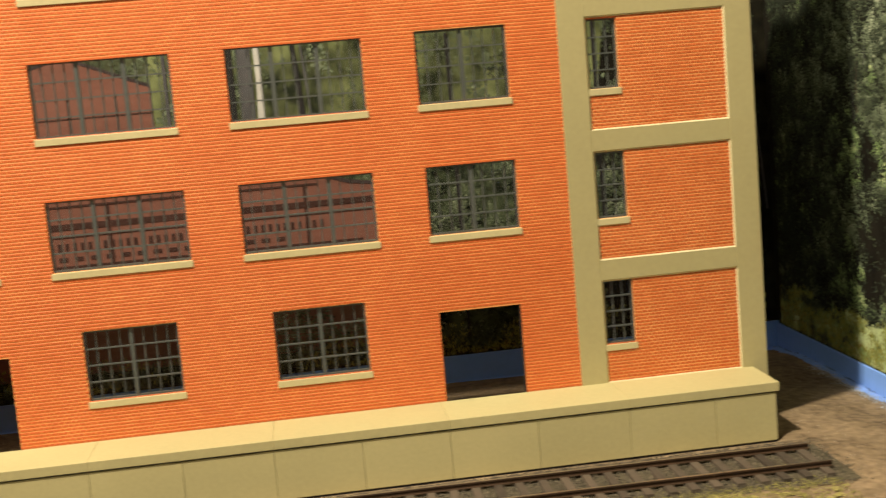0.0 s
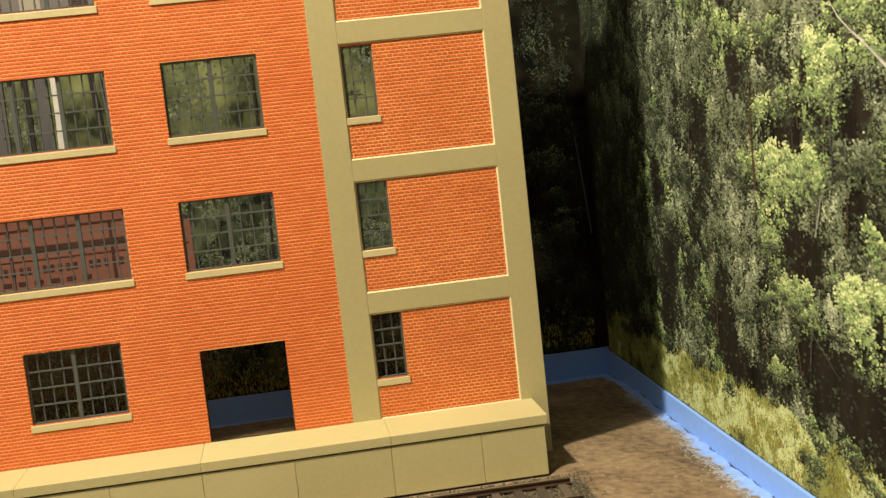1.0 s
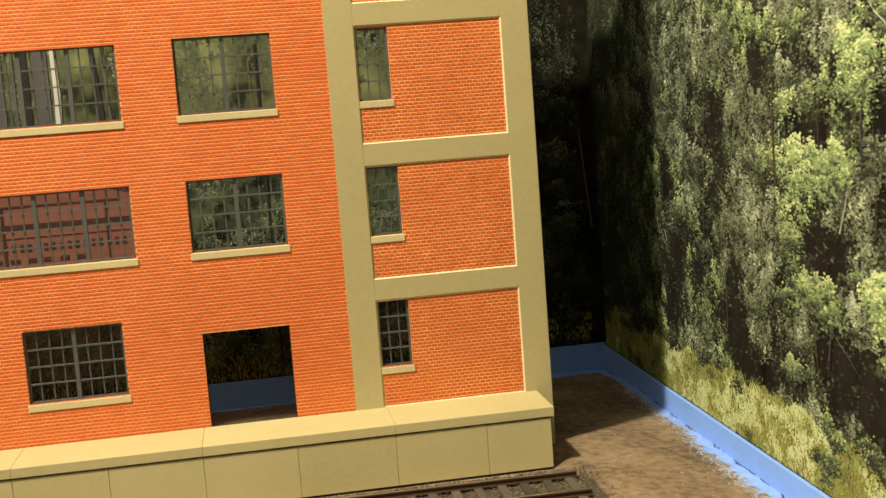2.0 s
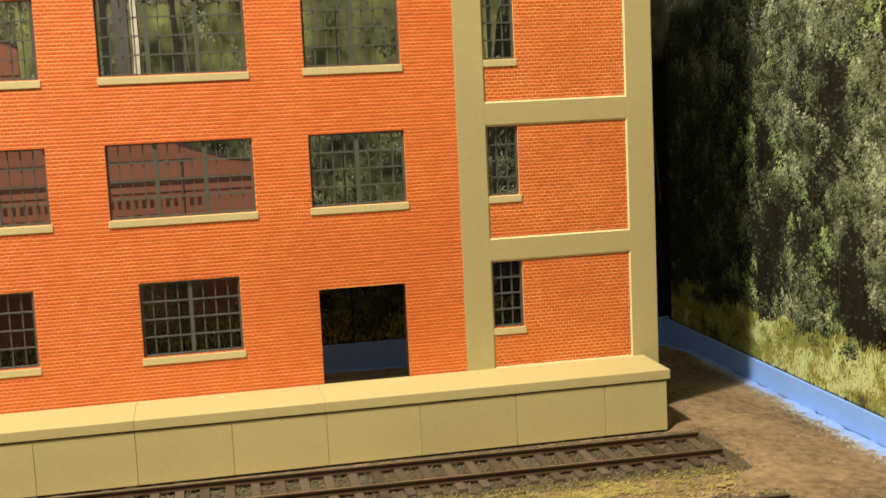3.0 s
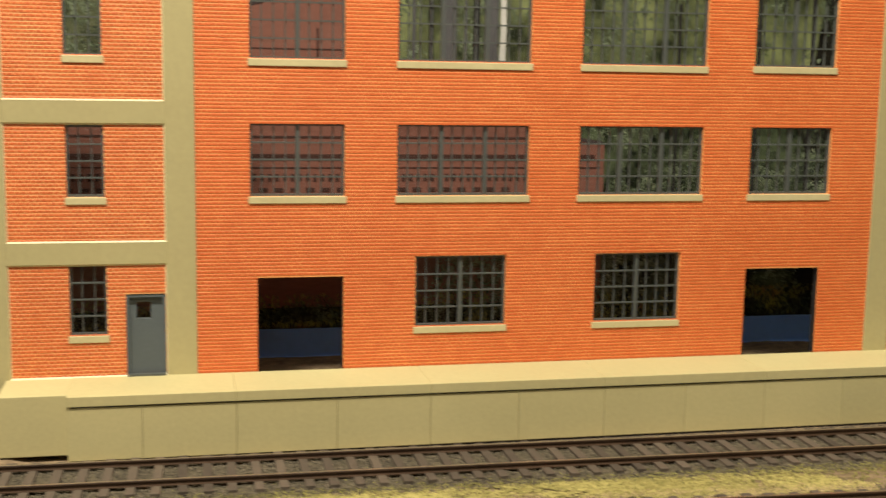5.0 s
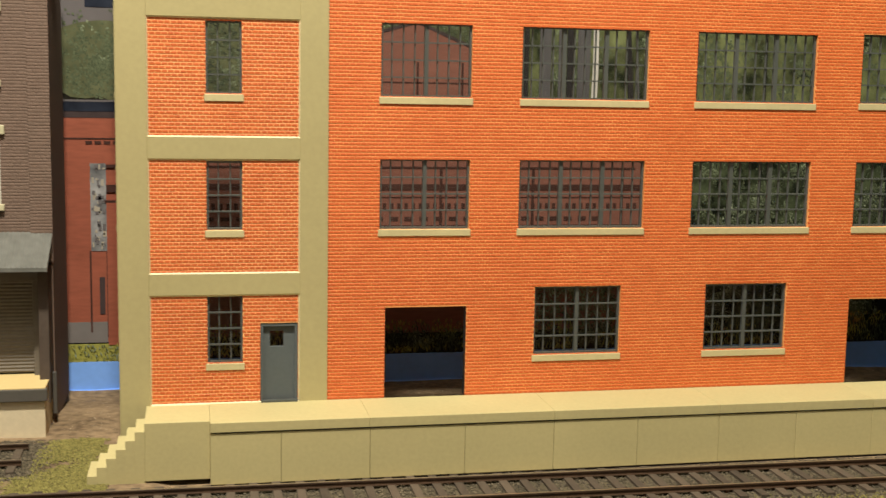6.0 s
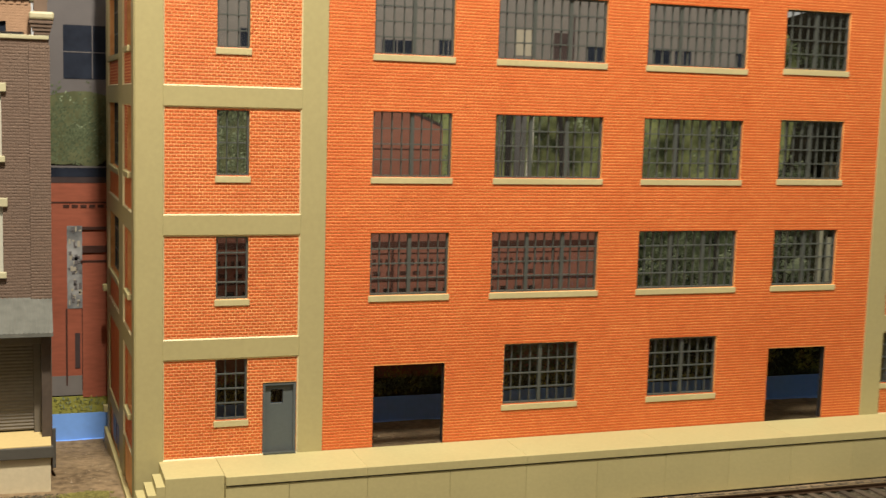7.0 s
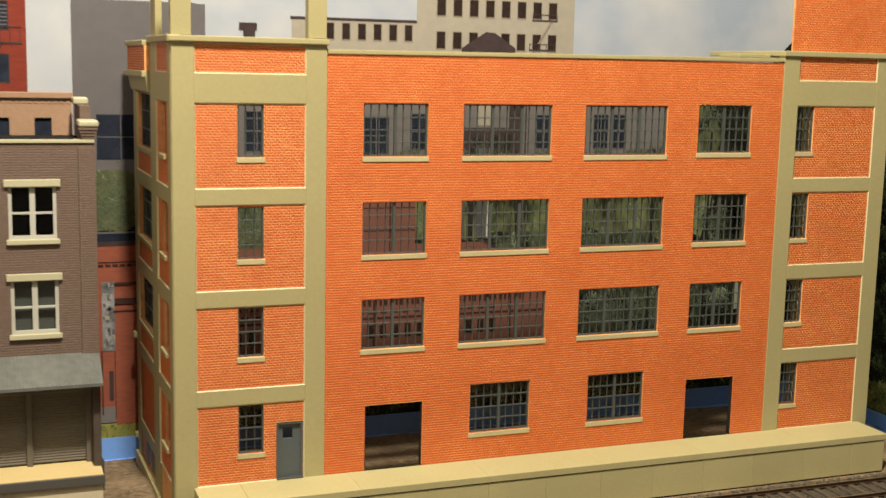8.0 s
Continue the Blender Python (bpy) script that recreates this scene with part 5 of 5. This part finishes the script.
def on_turf(rng):
    x, y = rng.uniform(-300, 160), rng.uniform(-150, -55)
    if not turf_band(x, y) or x > 134 + 14 * noise.noise((y * 0.1, 0, 1)):
        return None
    return x, y, rng.uniform(-0.1, 0.3), rng.uniform(0.12, 0.36)


def on_left_turf(rng):
    x, y = rng.uniform(-300, -194), rng.uniform(-60, 36)
    if noise.noise((x * 0.06, y * 0.06, 9)) + 0.4 * noise.noise((x * 0.3, y * 0.3, 2)) + 0.6 < abs(x + 205) * 0.03 + rng.uniform(0, 0.35) or y > 28 - 0.2 * abs(x + 205) or (x < -217 and abs(y - 7.6) < 17):
        return None
    return x, y, rng.uniform(-0.25, 0.25), rng.uniform(0.14, 0.4)


for (x0, x1, y), turn in zip(TRACKS, TURNS):
    s = Solid()
    for k in range(int((x1 - x0) / 4)):
        xs = (x1 + 4 - 4 * k, x1 - 4 * k)
        s.add([(x, y + (x - x1) * math.tan(radians(turn)) + side * (17 + 2.0 * noise.noise((x * 0.2, side * 5.0, y))), -0.9 if side > 0 and y > -60 and y < 0 else -0.25) if edge else (x, y + (x - x1) * math.tan(radians(turn)) + side * 13, 0.12) for x in xs for side, edge in ((-1, 1), (-1, 0), (1, 0), (1, 1))],
              [(0, 4, 5, 1)[::-1], (1, 5, 6, 2)[::-1], (2, 6, 7, 3)[::-1]])
    s.weld = True
    bed = new("ballast_bed", s.mesh("ballast_bed"))
    bed.data.materials.append(STONE_BED)
    tagged(bed, "low bed of dark grey-brown ballast", "ballast", kind="structure")

def on_flecks(rng):
    x = rng.uniform(-300, 138)
    y = rng.choice((centre(0, x) - 18 + rng.gauss(0, 3), centre(0, x) - 26 + rng.gauss(0, 6), centre(1, x) + 11 + rng.gauss(0, 4), centre(1, x) + rng.gauss(0, 14)))
    return x, y, rng.uniform(-0.2, 0.3), rng.uniform(0.15, 0.42)


scatter("ballast", "grey and brown model ballast round the ties", STONE, 80000, on_ballast, 21, 0.7, "ballast")
turf_pad = Solid()
cell, ragged = 0.8, random.Random(31)
for i in range(int(434 / cell)):
    for j in range(int(90 / cell)):
        x, y = -300 + i * cell, -150 + j * cell
        if turf_band(x + cell / 2, y + cell / 2, 0.05 + 0.30 * ragged.random()):
            turf_pad.add([(p, q, 0.06 + 0.22 * noise.noise((p * 0.3, q * 0.3, 8))) for p, q in ((x, y), (x + cell, y), (x + cell, y + cell), (x, y + cell))], [(0, 1, 2, 3)])
turf_pad.weld = True
pad = new("turf_mat", turf_pad.mesh("turf_mat"))
pad.data.materials.append(FOAM)
tagged(pad, "matted yellow-green turf between the tracks", "turf", kind="stuff")
scatter("turf", "yellow-green foam turf between the tracks", FOAM, 60000, on_turf, 22, 0.8, "turf")
scatter("turf", "olive foam turf by the steps", GREEN_FOAM, 26000, on_left_turf, 23, 0.8, "turf")
scatter("turf", "olive foam turf flecks among the ballast", GREEN_FOAM, 26000, on_flecks, 24, 0.8, "turf")
def on_straw(rng):
    x = rng.uniform(-300, 150)
    y = centre(1, x) + rng.gauss(14.5, 3.5)
    if noise.noise((x * 0.05, y * 0.12, 14)) < -0.12 or x > 134 or y > centre(0, x) - 17:
        return None
    return x, y, rng.uniform(-0.05, 0.32), rng.uniform(0.12, 0.34)


def on_second_track(rng):
    """Turf worked in among the ties of the second track."""
    x = rng.uniform(-300, 132)
    y = centre(1, x) + rng.uniform(-17, 14)
    if noise.noise((x * 0.035, y * 0.08, 41)) + 0.5 * noise.noise((x * 0.2, y * 0.2, 42)) + rng.uniform(-0.35, 0.35) < -0.05:
        return None
    return x, y, rng.uniform(0.0, 0.9), rng.uniform(0.16, 0.45)


scatter("turf", "olive foam turf grown over the second track's ties", GREEN_FOAM, 34000, on_second_track, 28, 0.8, "turf")
scatter("turf", "straw-coloured foam turf between the tracks", STRAW, 34000, on_straw, 27, 0.8, "turf")
def on_earth(rng):
    x, y = rng.uniform(-213, 187), rng.uniform(-150, 108)
    return x, y, ground_z(x, y) + rng.uniform(-0.1, 0.1), rng.uniform(0.12, 0.34)


GRIT = material("pale_grit", (0.14, 0.095, 0.055), 0.95, 0.5, 900, 60, 0.1, island=1.6, second=(0.55, 0.46, 0.34), amount=0.8)
scatter("grit", "pale and brown grit on the earth", GRIT, 9000, on_earth, 25, 0.7, "grit")

# the nearest bricks, each laid by itself
def brick_mesh(w, h):
    c, d, e = 0.05, -0.08, 0.1
    v = [(-w / 2, 0, -h / 2), (w / 2, 0, -h / 2), (w / 2, 0, h / 2), (-w / 2, 0, h / 2), (-w / 2 + c, d, -h / 2 + c), (w / 2 - c, d, -h / 2 + c), (w / 2 - c, d, h / 2 - e), (-w / 2 + c, d, h / 2 - e)]
    me = Solid().add(v, [(4, 5, 6, 7), (0, 1, 5, 4), (1, 2, 6, 5), (2, 3, 7, 6), (3, 0, 4, 7)]).mesh("brick")
    me.materials.append(BRICK_PIECE)
    return me


panel_rows = int(round((49.7 - 17.0) / 1.05))
panel_step = (49.7 - 17.0) / panel_rows
whole = brick_mesh(1.75 - 0.18, panel_step - 0.26)
for r in range(panel_rows):
    z = 17.0 + (r + 0.5) * panel_step
    x = 91.2 - (1.75 / 2 if r % 2 else 0.0)
    while x < 134.9:
        if 106.0 < x + 0.875 < 129.0 and z < 40:
            ob = part("brick", whole, BRICK_PIECE, factory)
            ob.location = Vector((x + 0.875, 0.0, z)) * MM
        x += 1.75
